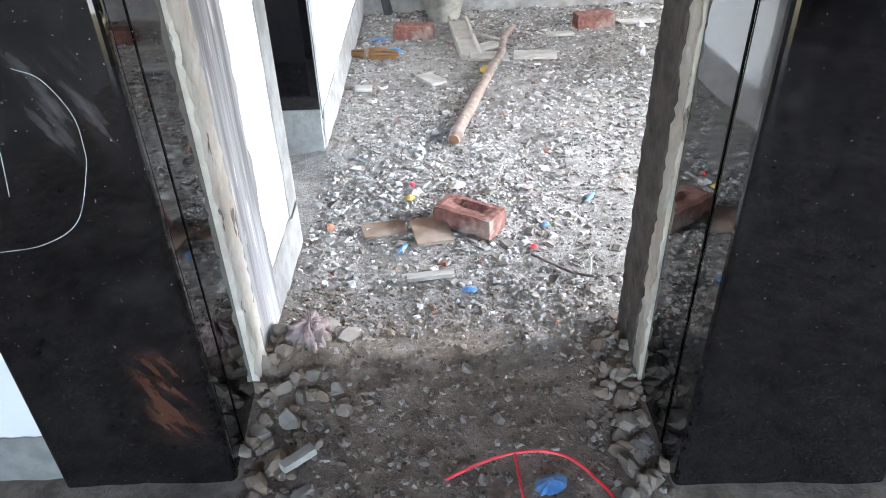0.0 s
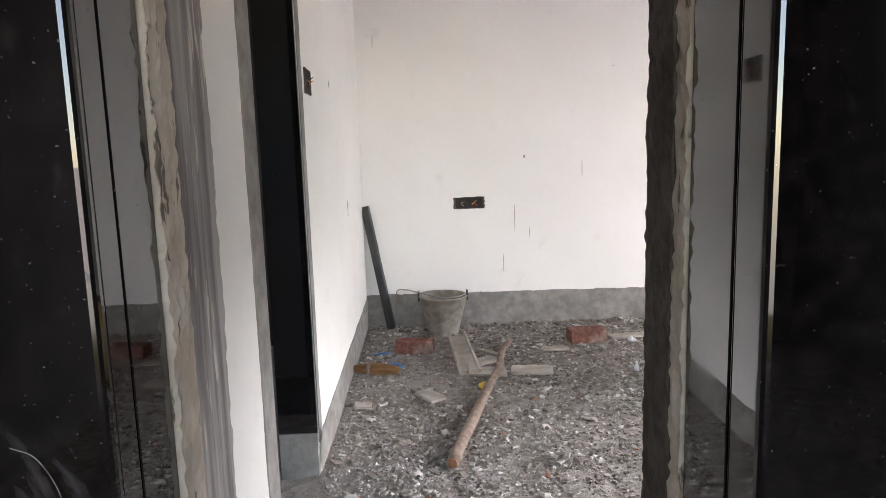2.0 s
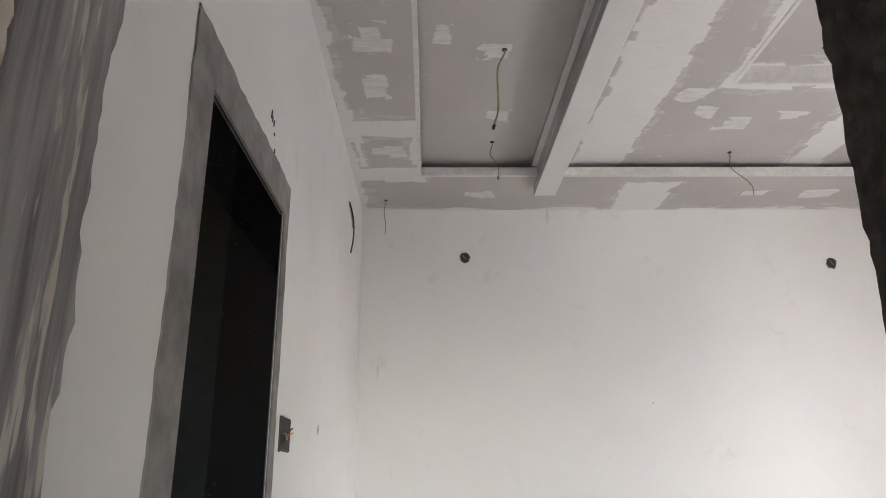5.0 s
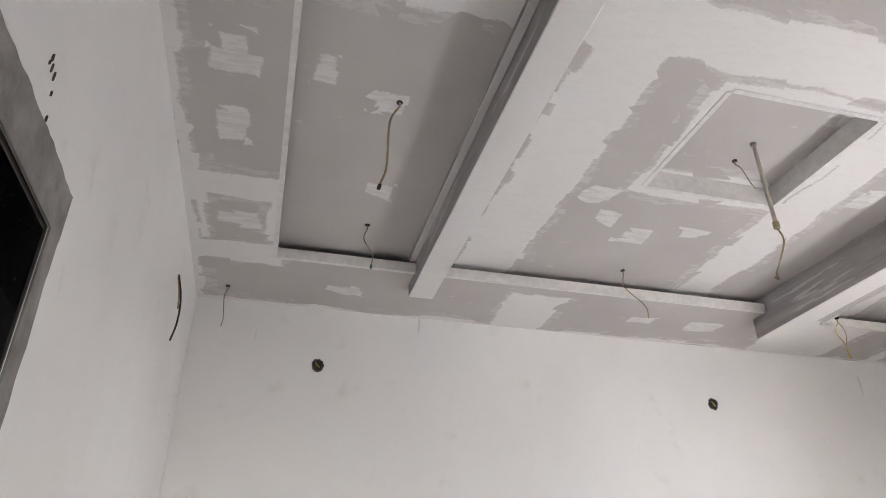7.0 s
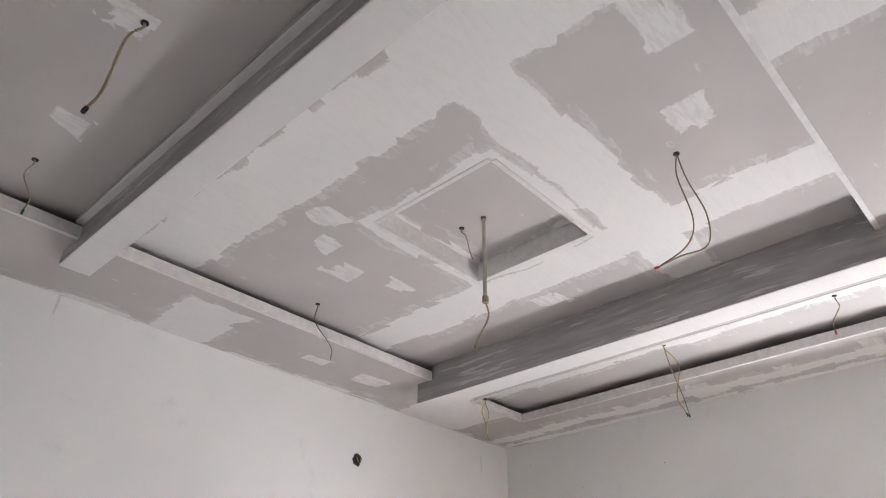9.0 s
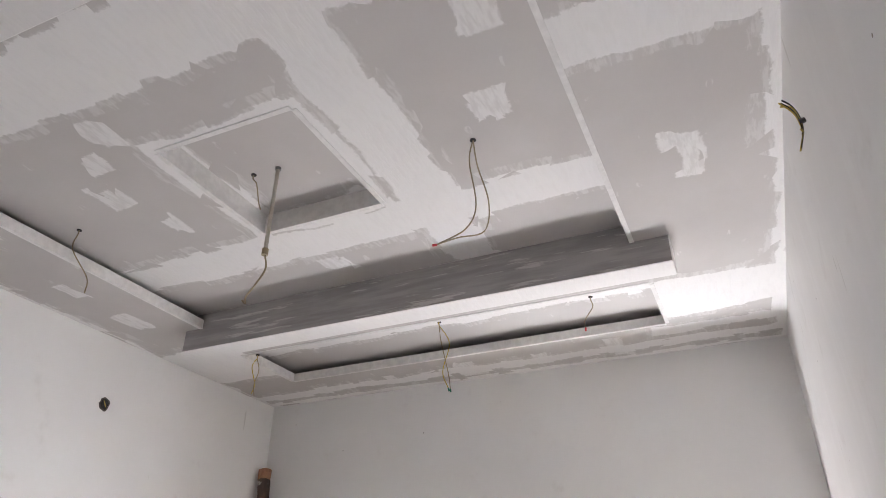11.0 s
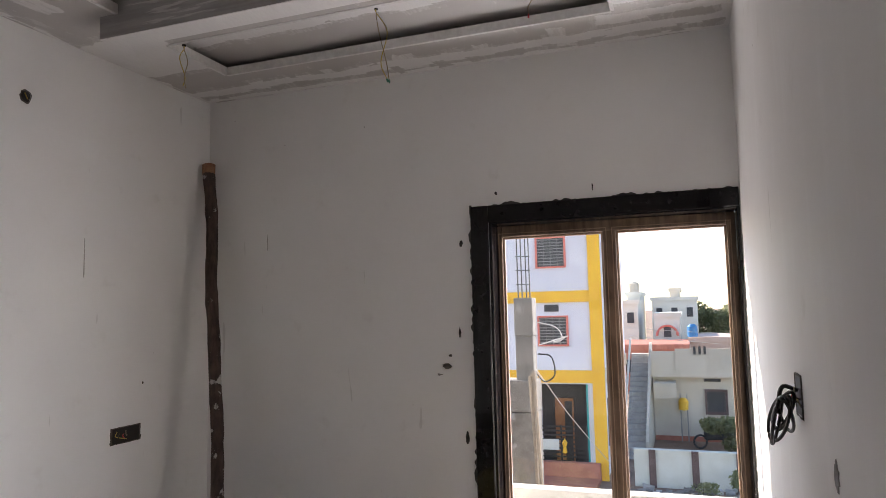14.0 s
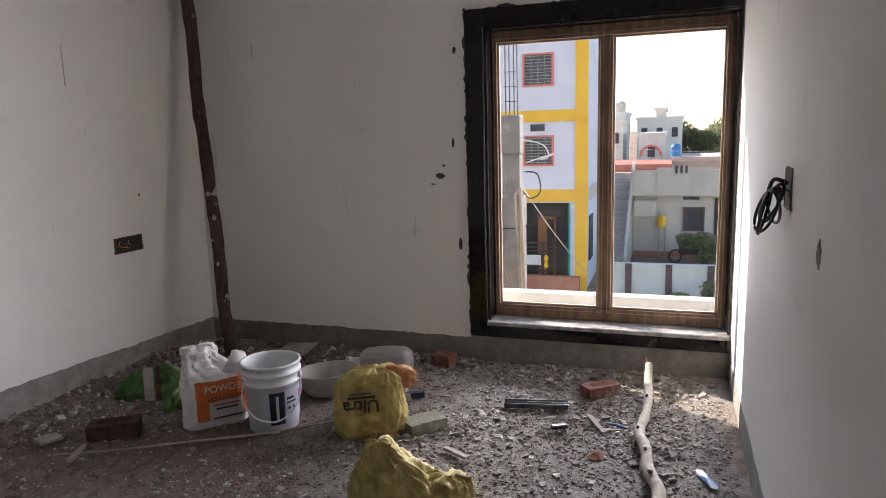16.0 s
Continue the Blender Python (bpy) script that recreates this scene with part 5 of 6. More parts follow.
for i in range(60):
    p = Vector((0.20 + rng.uniform(-0.02, 0.02), rng.uniform(-0.06, 0.06), 0.275 + rng.uniform(-0.03, 0.03)))
    tube([p, p + Vector((rng.uniform(0.01, 0.05), rng.uniform(-0.02, 0.02), rng.uniform(-0.04, 0.01)))], 0.0012, 3, fr_bm)
for i in range(40):
    p = Vector((rng.uniform(-0.02, 0.12), -0.145 + rng.uniform(-0.008, 0.004), rng.uniform(0.02, 0.07)))
    tube([p, p + Vector((rng.uniform(-0.03, 0.03), -rng.uniform(0.005, 0.02), -rng.uniform(0.0, 0.05)))], 0.0011, 3, fr_bm)
part("fringe", fr_bm, ORF, ys)["kind"] = "stuff"
FADED = plain("faded_brown_print", (0.03, 0.022, 0.015), (0.075, 0.055, 0.035), 30, 0.7, 0.0, 0.0)
lettering("Ultra", 0.085, pose(-0.05, -0.150, 0.215, 97, 180, 0), FADED, ys, 0.001, 0.002)
part("print_bar", boxes((-0.115, 0.02, -0.146, -0.1445, 0.222, 0.236)), FADED, ys)
part("print_bar", boxes((-0.10, 0.0, -0.141, -0.1395, 0.243, 0.25)), FADED, ys)

y2 = thing("yellow_bag", "crumpled empty yellow woven bag in a heap", "bag", pose(2.50, 2.72, 0.0, 0, 0, -70) @ Matrix.Scale(0.91, 4))
part("bag", sack([(0.0, 0.19, 0.15, 0, 0), (0.03, 0.20, 0.155, 0, 0), (0.09, 0.165, 0.13, -0.02, 0), (0.15, 0.12, 0.09, -0.05, 0.01), (0.20, 0.075, 0.06, -0.065, 0.015), (0.25, 0.04, 0.035, -0.075, 0.015), (0.262, 0.01, 0.01, -0.075, 0.015)], n=110, wr=0.042, seed=21), YSACK, y2, smooth=True)
part("open_mouth", sack([(0.0, 0.13, 0.09, 0, 0), (0.05, 0.12, 0.075, 0.02, 0.0), (0.10, 0.09, 0.05, 0.03, 0.01), (0.12, 0.03, 0.02, 0.03, 0.01)], n=90, wr=0.04, seed=31), YSACK, y2, smooth=True).matrix_local = pose(0.16, -0.03, 0.0, 0, 12, 30)

# basin, jug, other bags
BASIN = plain("dusty_grey_plastic", (0.30, 0.285, 0.265), (0.44, 0.42, 0.395), 10, 0.7)
bs = thing("mortar_pan", "shallow dusty grey mortar pan", "pan", pose(3.40, 3.49, 0.008, -4, 3, 0) @ Matrix.Diagonal((0.72, 0.72, 0.9, 1)))
part("bowl", lathe([(0.0, 0.0), (0.15, 0.002), (0.20, 0.05), (0.232, 0.125), (0.242, 0.13), (0.242, 0.138), (0.228, 0.136), (0.19, 0.055), (0.145, 0.012), (0.0, 0.012)], 48), BASIN, bs, smooth=True)
jg = Mat("cloudy_plastic", 0.35)
jg.p.inputs["Transmission Weight"].default_value = 0.75
jg.bump(jg.noise(6, 3), 0.2, 0.02)
jg.base((0.72, 0.70, 0.68))
ju = thing("plastic_can", "cloudy translucent plastic can lying on its side", "can", pose(3.76, 3.31, 0.0, 0, 0, -68))
part("body", sack([(0.0, 0.14, 0.075, 0, 0), (0.02, 0.155, 0.085, 0, 0), (0.07, 0.158, 0.088, 0, 0), (0.12, 0.15, 0.082, 0, 0), (0.145, 0.12, 0.06, 0, 0), (0.15, 0.03, 0.02, 0, 0)], n=40, wr=0.006, seed=2), jg.m, ju, smooth=True)
part("neck", lathe([(0.028, 0.0), (0.028, 0.05), (0.033, 0.052), (0.033, 0.062), (0.0, 0.062)], 20), WPL, ju).matrix_local = pose(-0.15, 0.02, 0.07, 0, -90, 0)

GREENBAG = woven("green_printed_bag", (0.03, 0.085, 0.015), (0.07, 0.16, 0.035), [((-0.03, -0.3, -0.1), (0.02, 0.3, 0.3), (0.34, 0.31, 0.28)), ((0.03, -0.3, -0.1), (0.055, 0.3, 0.3), (0.10, 0.02, 0.02))])
for x, y, rz, s, sd in ((3.14, 4.44, -50, 1.0, 41), (3.10, 4.16, -20, 0.8, 47)):
    gb = mesh_ob("crumpled_bag", sack([(0.0, 0.17 * s, 0.09 * s, 0, 0), (0.03, 0.18 * s, 0.095 * s, 0, 0), (0.08, 0.15 * s, 0.07 * s, 0.01, 0), (0.12 * s + 0.01, 0.10 * s, 0.04 * s, 0.02, 0), (0.135 * s + 0.01, 0.02, 0.01, 0.02, 0)], n=56, wr=0.04, seed=sd), GREENBAG, True)
    gb.matrix_world = pose(x, y, 0, 0, 0, rz)
    tagged(gb, "crumpled empty green and white printed bag", "bag", "empty green bags")


# boards, tiles, sheet scraps
def slab(name, label, cat, x, y, rz, l, w, h, mat, z=0.012, tip=(0, 0), group="", seed=0, am=0.003):
    ob = mesh_ob(name, rough_block(-l / 2, l / 2, -w / 2, w / 2, 0, h, am, max(min(l, w) / 4, 0.012), seed), mat)
    ob.matrix_world = pose(x, y, z + ground_height(x, y), tip[0], tip[1], rz)
    return tagged(ob, label, cat, group)


PALEB = plain("pale_dusty_board", (0.30, 0.27, 0.235), (0.45, 0.42, 0.38), 14, 0.85)
CARD = plain("brown_board", (0.17, 0.10, 0.065), (0.32, 0.245, 0.195), 9, 0.9)
ALU = plain("black_anodised_metal", (0.03, 0.03, 0.033), (0.12, 0.12, 0.125), 20, 0.35, 0.6)
slab("tile_piece", "thin brown tile piece beside the broken brick", "tile", 0.275, 1.97, 10, 0.11, 0.15, 0.010, CARD, seed=2)
slab("tile_piece", "brown tile corner half buried in rubble", "tile", 0.13, 2.02, 10, 0.13, 0.08, 0.008, CARD, z=0.002, seed=3)
ch = thing("wooden_channel", "pale wooden channel lying on the rubble", "channel", pose(0.49, 3.98, 0.02, 3, 0, 4))
part("web", boxes((-0.05, 0.05, -0.32, 0.32, 0, 0.010)), PALEB, ch)
for s in (-1, 1):
    part("flange", boxes((s * 0.05 - 0.006, s * 0.05 + 0.006, -0.32, 0.32, 0.0, 0.038)), PALEB, ch)
for x, y, rz, l, w, sd in ((0.60, 3.67, 0, 0.20, 0.11, 4), (0.60, 3.86, 30, 0.18, 0.12, 5), (0.84, 3.68, -8, 0.22, 0.12, 6), (0.297, 3.35, -62, 0.17, 0.08, 7), (1.03, 4.03, 2, 0.15, 0.06, 8), (0.66, 4.02, -48, 0.18, 0.03, 9),
                           (1.52, 4.28, 15, 0.24, 0.09, 10), (0.27, 1.73, 4, 0.13, 0.025, 12), (-0.02, 3.28, 5, 0.08, 0.05, 13), (3.37, 4.58, -20, 0.22, 0.13, 14), (3.95, 4.02, 10, 0.28, 0.2, 16),
                           (2.90, 2.62, 60, 0.14, 0.025, 17), (3.35, 2.08, 30, 0.17, 0.022, 18), (2.45, 4.23, 25, 0.16, 0.02, 19), (2.5, 4.45, -15, 0.10, 0.07, 20), (3.98, 2.92, 70, 0.20, 0.018, 21)):
    slab("board_scrap", "pale dusty board scrap lying on the rubble", "scrap", x, y, rz, l, w, 0.012, PALEB, tip=(random.uniform(-5, 5), random.uniform(-5, 5)), group="board scraps", seed=sd)
am = thing("window_channel", "black anodised metal channel lying on the floor", "channel", pose(3.47, 2.385, 0.015, 0, 0, -79))
part("web", boxes((-0.155, 0.155, -0.03, 0.03, 0.0, 0.006)), ALU, am)
for s in (-1, 0, 1):
    part("rib", boxes((-0.155, 0.155, s * 0.027 - 0.002, s * 0.027 + 0.002, 0.006, 0.024)), ALU, am)
slab("rubber_block", "small black rubber block on the floor", "block", 3.27, 2.24, -60, 0.07, 0.025, 0.018, IRON, seed=1)
slab("rubber_block", "small dark blue block on the floor", "block", 3.44, 3.0, -60, 0.07, 0.03, 0.03, NAVY, seed=2)

# scraps of plastic, cloth, wire
BLUE = plain("blue_plastic", (0.05, 0.14, 0.34), (0.16, 0.30, 0.50), 25, 0.4)
GREEN = plain("green_plastic", (0.02, 0.16, 0.08), (0.05, 0.25, 0.14), 25, 0.4)
YELP = plain("yellow_scrap", (0.55, 0.33, 0.03), (0.65, 0.42, 0.06), 25, 0.6)
PINKC = plain("pink_grey_cloth", (0.20, 0.15, 0.14), (0.42, 0.31, 0.29), 14, 0.9)
STRAW = plain("brown_straw", (0.20, 0.10, 0.04), (0.36, 0.20, 0.09), 60, 0.9, stretch=(0.2, 1, 1))
REDW = plain("red_insulation", (0.55, 0.02, 0.03), (0.68, 0.05, 0.06), 20, 0.4)
for x, y, sx, sy, h, mat, lab_, sd in ((0.16, 4.37, 0.06, 0.04, 0.03, BLUE, "crumpled blue plastic scrap on rubble", 1), (0.24, 4.36, 0.05, 0.04, 0.02, GREEN, "crumpled green plastic scrap on rubble", 2),
                                       (0.11, 3.89, 0.08, 0.035, 0.025, BLUE, "twisted blue plastic strip on rubble", 3), (0.02, 4.12, 0.09, 0.02, 0.012, BLUE, "faded blue plastic strip on rubble", 4),
                                       (0.207, 2.20, 0.022, 0.018, 0.016, YELP, "small yellow plastic scrap on rubble", 5), (0.575, 3.48, 0.06, 0.05, 0.03, YELP, "yellow scrap beside the log", 6),
                                       (0.805, 2.18, 0.012, 0.05, 0.012, BLUE, "short blue plastic strip on rubble", 7), (0.628, 2.01, 0.018, 0.014, 0.012, BLUE, "small blue plastic scrap on rubble", 8),
                                       (0.19, 1.888, 0.04, 0.012, 0.008, BLUE, "thin blue plastic strip by the brick", 9), (0.486, 1.045, 0.028, 0.045, 0.02, BLUE, "crumpled blue rag on the earth", 10),
                                       (0.372, 1.678, 0.03, 0.02, 0.008, BLUE, "grey blue plastic scrap on soil", 11), (2.95, 1.62, 0.10, 0.03, 0.012, BLUE, "blue plastic strip by the wall", 12),
                                       (3.38, 1.98, 0.10, 0.012, 0.01, BLUE, "blue plastic sliver beside the branch", 13), (1.53, 4.2, 0.04, 0.03, 0.03, WPL, "white plastic cap on rubble", 14), (1.39, 3.65, 0.02, 0.02, 0.05, WPL, "white plastic cup on rubble", 15),
                                       (0.368, 2.275, 0.04, 0.035, 0.015, PALEB, "pale plaster flake on the rubble", 16), (0.575, 1.885, 0.014, 0.015, 0.01, REDW, "small red scrap on rubble", 17), (0.215, 2.29, 0.02, 0.012, 0.01, REDW, "small red scrap on rubble", 18),
                                       (3.05, 2.05, 0.06, 0.05, 0.02, BRICK, "broken brick shard on rubble", 19)):
    ob = mesh_ob("scrap", sack([(0.0, sx * 0.6, sy * 0.6, 0, 0), (h * 0.3, sx * 0.75, sy * 0.7, 0, 0), (h * 0.6, sx * 0.45, sy * 0.5, 0, 0), (h, 0.004, 0.004, 0, 0)], n=20, wr=0.012, seed=sd * 3.3), mat)
    ob.matrix_world = pose(x, y, ground_height(x, y) + 0.004, 0, 0, sd * 47)
    tagged(ob, lab_, "scrap")

brush = thing("straw_brush", "bundle of brown straw lying on rubble", "brush", pose(0.0, 3.76, 0.03, 0, 0, -12))
sb = bmesh.new()
rng = random.Random(9)
for i in range(70):
    a, r = rng.uniform(0, 6.3), rng.uniform(0, 0.028)
    tube([(-0.11 + rng.uniform(-0.02, 0.02), r * 0.6 * math.cos(a), r * 0.6 * math.sin(a)), (0.03, r * 1.2 * math.cos(a), r * 1.2 * math.sin(a)), (0.12 + rng.uniform(-0.03, 0.02), r * 0.8 * math.cos(a), r * 0.8 * math.sin(a))], 0.0025, 4, sb)
part("straw", sb, STRAW, brush)
part("binding", lathe([(0.026, -0.012), (0.03, 0.0), (0.026, 0.012)], 16), CARD, brush).matrix_local = pose(-0.03, 0, 0, 0, 90, 0)

cloth = mesh_ob("rag", sack([(0.0, 0.075, 0.055, 0, 0), (0.03, 0.09, 0.06, 0, 0), (0.08, 0.075, 0.05, 0.0, 0.01), (0.115, 0.045, 0.03, 0.0, 0.01), (0.125, 0.01, 0.01, 0, 0)], n=72, wr=0.07, seed=71), PINKC, True)
cloth.matrix_world = pose(-0.015, 1.46, 0.02, 0, 0, 70) @ Matrix.Scale(0.62, 4)
tagged(cloth, "crumpled pink and grey rag beside the doorway", "rag")
wire = thing("red_cable", "red insulated cable looping over the earth", "cable")
part("cable", tube(curve_pts([(0.288, 1.064, 0.014), (0.33, 1.083, 0.018), (0.38, 1.10, 0.024), (0.424, 1.107, 0.03), (0.48, 1.107, 0.032), (0.53, 1.09, 0.028), (0.57, 1.05, 0.018), (0.60, 0.99, 0.014), (0.61, 0.85, 0.012)], 7), 0.0034, 8), REDW, wire)
part("cable", tube(curve_pts([(0.424, 1.108, 0.03), (0.427, 1.07, 0.02), (0.43, 1.01, 0.014), (0.432, 0.9, 0.012)], 6), 0.0032, 8), REDW, wire)
stick = mesh_ob("stick", rough_block(-0.035, 0.035, -0.01, 0.01, 0, 0.016, 0.002, 0.012, 3), PALEB)
stick.matrix_world = pose(0.005, 1.105, 0.035, 0, 0, 40)
tagged(stick, "short grey wood stick among stones", "stick")
tw = thing("twig", "thin bent dry twig on the rubble", "twig")
part("stem", tube(curve_pts([(0.557, 1.82, 0.02), (0.61, 1.78, 0.012), (0.66, 1.73, 0.014), (0.71, 1.70, 0.02)], 5), 0.004, 5), BARK, tw)
part("side_shoot", tube(curve_pts([(0.70, 1.705, 0.018), (0.715, 1.76, 0.03), (0.72, 1.81, 0.02)], 5), 0.003, 5), PALEPOLE, tw)

# loose stones at the foot of both jambs
STONEM = Mat("dusty_stone", 0.95)
_n = STONEM.noise(24, 5, 0.65)
STONEM.bump(_n, 0.5, 0.006)
STONEM = STONEM.base(STONEM.mix(STONEM.rand(), STONEM.mix(_n, (0.12, 0.082, 0.056), (0.27, 0.20, 0.145)), STONEM.mix(_n, (0.16, 0.13, 0.105), (0.34, 0.30, 0.26))))
rng = random.Random(12)
spots = ([(rng.uniform(-0.115, 0.03) if i % 3 else rng.uniform(-0.115, 0.09), rng.uniform(1.02, 1.5), rng.uniform(0.006, 0.020)) for i in range(80)]
         + [(rng.uniform(0.635, 0.715) if i % 3 else rng.uniform(0.60, 0.71), rng.uniform(1.0, 1.5), rng.uniform(0.006, 0.019)) for i in range(80)]
         + [(rng.uniform(-0.02, 0.66), rng.uniform(0.95, 1.75), rng.uniform(0.004, 0.012)) for _ in range(70)]
         + [(x, y, rng.uniform(0.020, 0.027)) for x, y in ((-0.075, 1.075), (-0.045, 1.13), (0.64, 1.085), (0.672, 1.12), (0.665, 1.185), (0.67, 1.25), (0.02, 1.5), (0.07, 1.47), (-0.06, 1.3), (-0.03, 1.22), (0.68, 1.04), (-0.09, 1.19))])
for i, (x, y, s) in enumerate(spots):
    ob = mesh_ob("stone", rock_bm(s, i, rng.uniform(0.6, 0.9)), STONEM)
    ob.matrix_world = pose(x, y, ground_height(x, y) + s * 0.35, 0, 0, rng.uniform(0, 360))
    tagged(ob, "rough grey brown stone in the doorway", "stone", "stones in the doorway")

# ---- electrics ----
# near-black panels paint the shade inside boxes, conduit holes and ceiling holes
RECESS_SHADE = plain("recess_shade_paint", (0.005, 0.004, 0.004), (0.022, 0.015, 0.011), 30, 0.7)
WIREY = plain("yellow_wire", (0.50, 0.36, 0.05), (0.6, 0.45, 0.1), 20, 0.5)
WIREK = plain("black_wire", (0.012, 0.011, 0.011), (0.03, 0.028, 0.027), 20, 0.5)
WIREB = plain("brown_olive_wire", (0.28, 0.22, 0.13), (0.40, 0.33, 0.21), 20, 0.55)
WIREG = plain("green_tape", (0.01, 0.14, 0.09), (0.03, 0.22, 0.14), 20, 0.5)


def wall_box(label, m, w, h, seed):
    """A metal switch box let into the plaster: chipped rim, flat panel coloured dark for the inside's shade, loose wire
    ends. x along the wall, z up, y out of the wall.
    """
    b = thing("switch_box", label, "switch box", m, "open switch boxes")
    rim = bmesh.new()
    n = 40
    pts = []
    for i in range(n):
        a = 2 * math.pi * i / n
        c, s = math.cos(a), math.sin(a)
        k = 1 / max(abs(c), abs(s))
        j = 1 + 0.08 * noise.noise((c * 3, s * 3, seed))
        pts.append([rim.verts.new((c * k * w / 2 * q, y, s * k * h / 2 * q)) for q, y in ((1.10 * j, 0.0005), (1.04 * j, 0.004), (0.97, 0.003), (0.95, 0.0006))])
    for i in range(n):
        for j in range(3):
            rim.faces.new((pts[i][j], pts[(i + 1) % n][j], pts[(i + 1) % n][j + 1], pts[i][j + 1]))
    part("rim", rim, CEMENT_DARK, b)
    part("inside", rbox(-w * 0.49, w * 0.49, 0.0005, 0.002, -h * 0.49, h * 0.49, 0.0003), RECESS_SHADE, b)
    rng = random.Random(seed)
    for i in range(4):
        x = rng.uniform(-0.35, 0.35) * w
        part("wire_end", tube(curve_pts([(x, 0.002, rng.uniform(-0.3, 0.3) * h), (x + 0.1 * w, 0.014, 0.0), (x + rng.uniform(-0.3, 0.3) * w, 0.018, rng.uniform(-0.3, 0.3) * h)], 4), 0.0022, 5), (WIREY, WIREK, REDW, WIREB)[i], b)
    return b


wall_box("open flush switch box with loose wires in the wall", pose(0.594, YN, 0.832, 0, 0, 180), 0.19, 0.072, 1)
wall_box("open flush switch box with chipped plaster round it", pose(3.43, YN, 0.775, 0, 0, 180), 0.20, 0.085, 2)
wall_box("tall open switch box beside the narrow doorway", pose(XW, 2.815, 1.455, 0, 0, -90), 0.13, 0.085, 3)
wall_box("open switch box from which a cable coil hangs", pose(2.50, YS, 1.175, 0, 0, 0), 0.11, 0.11, 4)

coil = thing("cable_coil", "coil of black cable hanging from an open switch box", "cable")
for i, (rx, rz, tilt, dy) in enumerate(((0.060, 0.055, 30, 0.035), (0.066, 0.06, 42, 0.045), (0.052, 0.072, 20, 0.055), (0.07, 0.05, 52, 0.04), (0.046, 0.068, 8, 0.06))):
    t_ = radians(tilt)
    loop = []
    for j in range(25):
        a = 2 * math.pi * j / 24
        u, w = rx * math.cos(a) - rx * 0.2, rz * math.sin(a) - rz * 0.4
        loop.append((2.52 + (u * math.cos(t_) - w * math.sin(t_)) * 1.6, YS + dy + 0.02 * math.sin(a + i), 1.13 + u * -math.sin(t_) + w * math.cos(t_)))
    part("loop", tube(loop, 0.0048, 7), WIREK, coil)
part("lead", tube(curve_pts([(2.49, YS + 0.004, 1.19), (2.50, YS + 0.04, 1.20), (2.53, YS + 0.05, 1.16), (2.54, YS + 0.05, 1.12)], 6), 0.006, 7), WIREK, coil)


def wall_hole(label, x, y, z, ax, rad, seed):
    h = thing("conduit_hole", label, "hole", pose(x, y, z, 0, 0, ax), "round conduit holes")
    rng = random.Random(seed)
    ring = [(rad * (1 + rng.uniform(-0.12, 0.12)) * math.cos(a * math.pi / 9), rad * 1.15 * (1 + rng.uniform(-0.12, 0.12)) * math.sin(a * math.pi / 9)) for a in range(18)]
    bm = bmesh.new()
    o, i_ = [bm.verts.new((u, 0.004, w)) for u, w in ring], [bm.verts.new((u * 0.8, 0.0035, w * 0.8)) for u, w in ring]
    e = [bm.verts.new((u * 1.04, 0.0003, w * 1.04)) for u, w in ring]
    for k in range(18):
        bm.faces.new((o[k], o[(k + 1) % 18], i_[(k + 1) % 18], i_[k]))
        bm.faces.new((e[k], e[(k + 1) % 18], o[(k + 1) % 18], o[k]))
    part("rim", bm, CEMENT_DARK, h)
    bm = bmesh.new()
    bm.faces.new([bm.verts.new((u * 0.82, 0.002, w * 0.82)) for u, w in ring])
    part("inside", bm, RECESS_SHADE, h)
    part("wire_end", tube(curve_pts([(-0.01, 0.002, -0.01), (0.006, 0.012, 0.0), (0.012, 0.01, 0.014)], 4), 0.003, 5), WIREY, h)
    part("wire_end", tube(curve_pts([(0.01, 0.002, -0.012), (-0.004, 0.012, 0.002), (-0.008, 0.01, 0.012)], 4), 0.0025, 5), WIREK, h)


wall_hole("round conduit hole with wire ends, chipped rim", 0.506, YN, 2.577, 180, 0.03, 1)
wall_hole("round conduit hole with wire ends, chipped rim", 2.751, YN, 2.533, 180, 0.03, 2)


def dangle(label, base, tips, mat, cap=None, seed=0, group="ceiling wires", r=0.0026):
    """A light point: one or more thin wires hanging from a hole in the ceiling."""
    w = thing("ceiling_wire", label, "wire", None, group)
    base = Vector(base)
    part("hole", tube([base + Vector((0, 0, 0.004)), base - Vector((0, 0, 0.003))], 0.011, 10), RECESS_SHADE, w)
    for i, tp in enumerate(tips):
        tp = Vector(tp)
        rng = random.Random(seed * 7 + i)
        side = Vector((rng.uniform(-1, 1), rng.uniform(-1, 1), 0)).normalized() * (base - tp).length * 0.16
        m1, m2 = base.lerp(tp, 0.35) + side * 0.7, base.lerp(tp, 0.75) - side * 0.3
        part("wire", tube(curve_pts([base, base + Vector((0, 0, -0.02)), m1, m2, tp], 6), r, 6), mat[i % len(mat)], w)
        if cap:
            part("tip", tube([tp, tp + (tp - m2).normalized() * 0.018], r * 1.7, 6), cap, w)
    return w


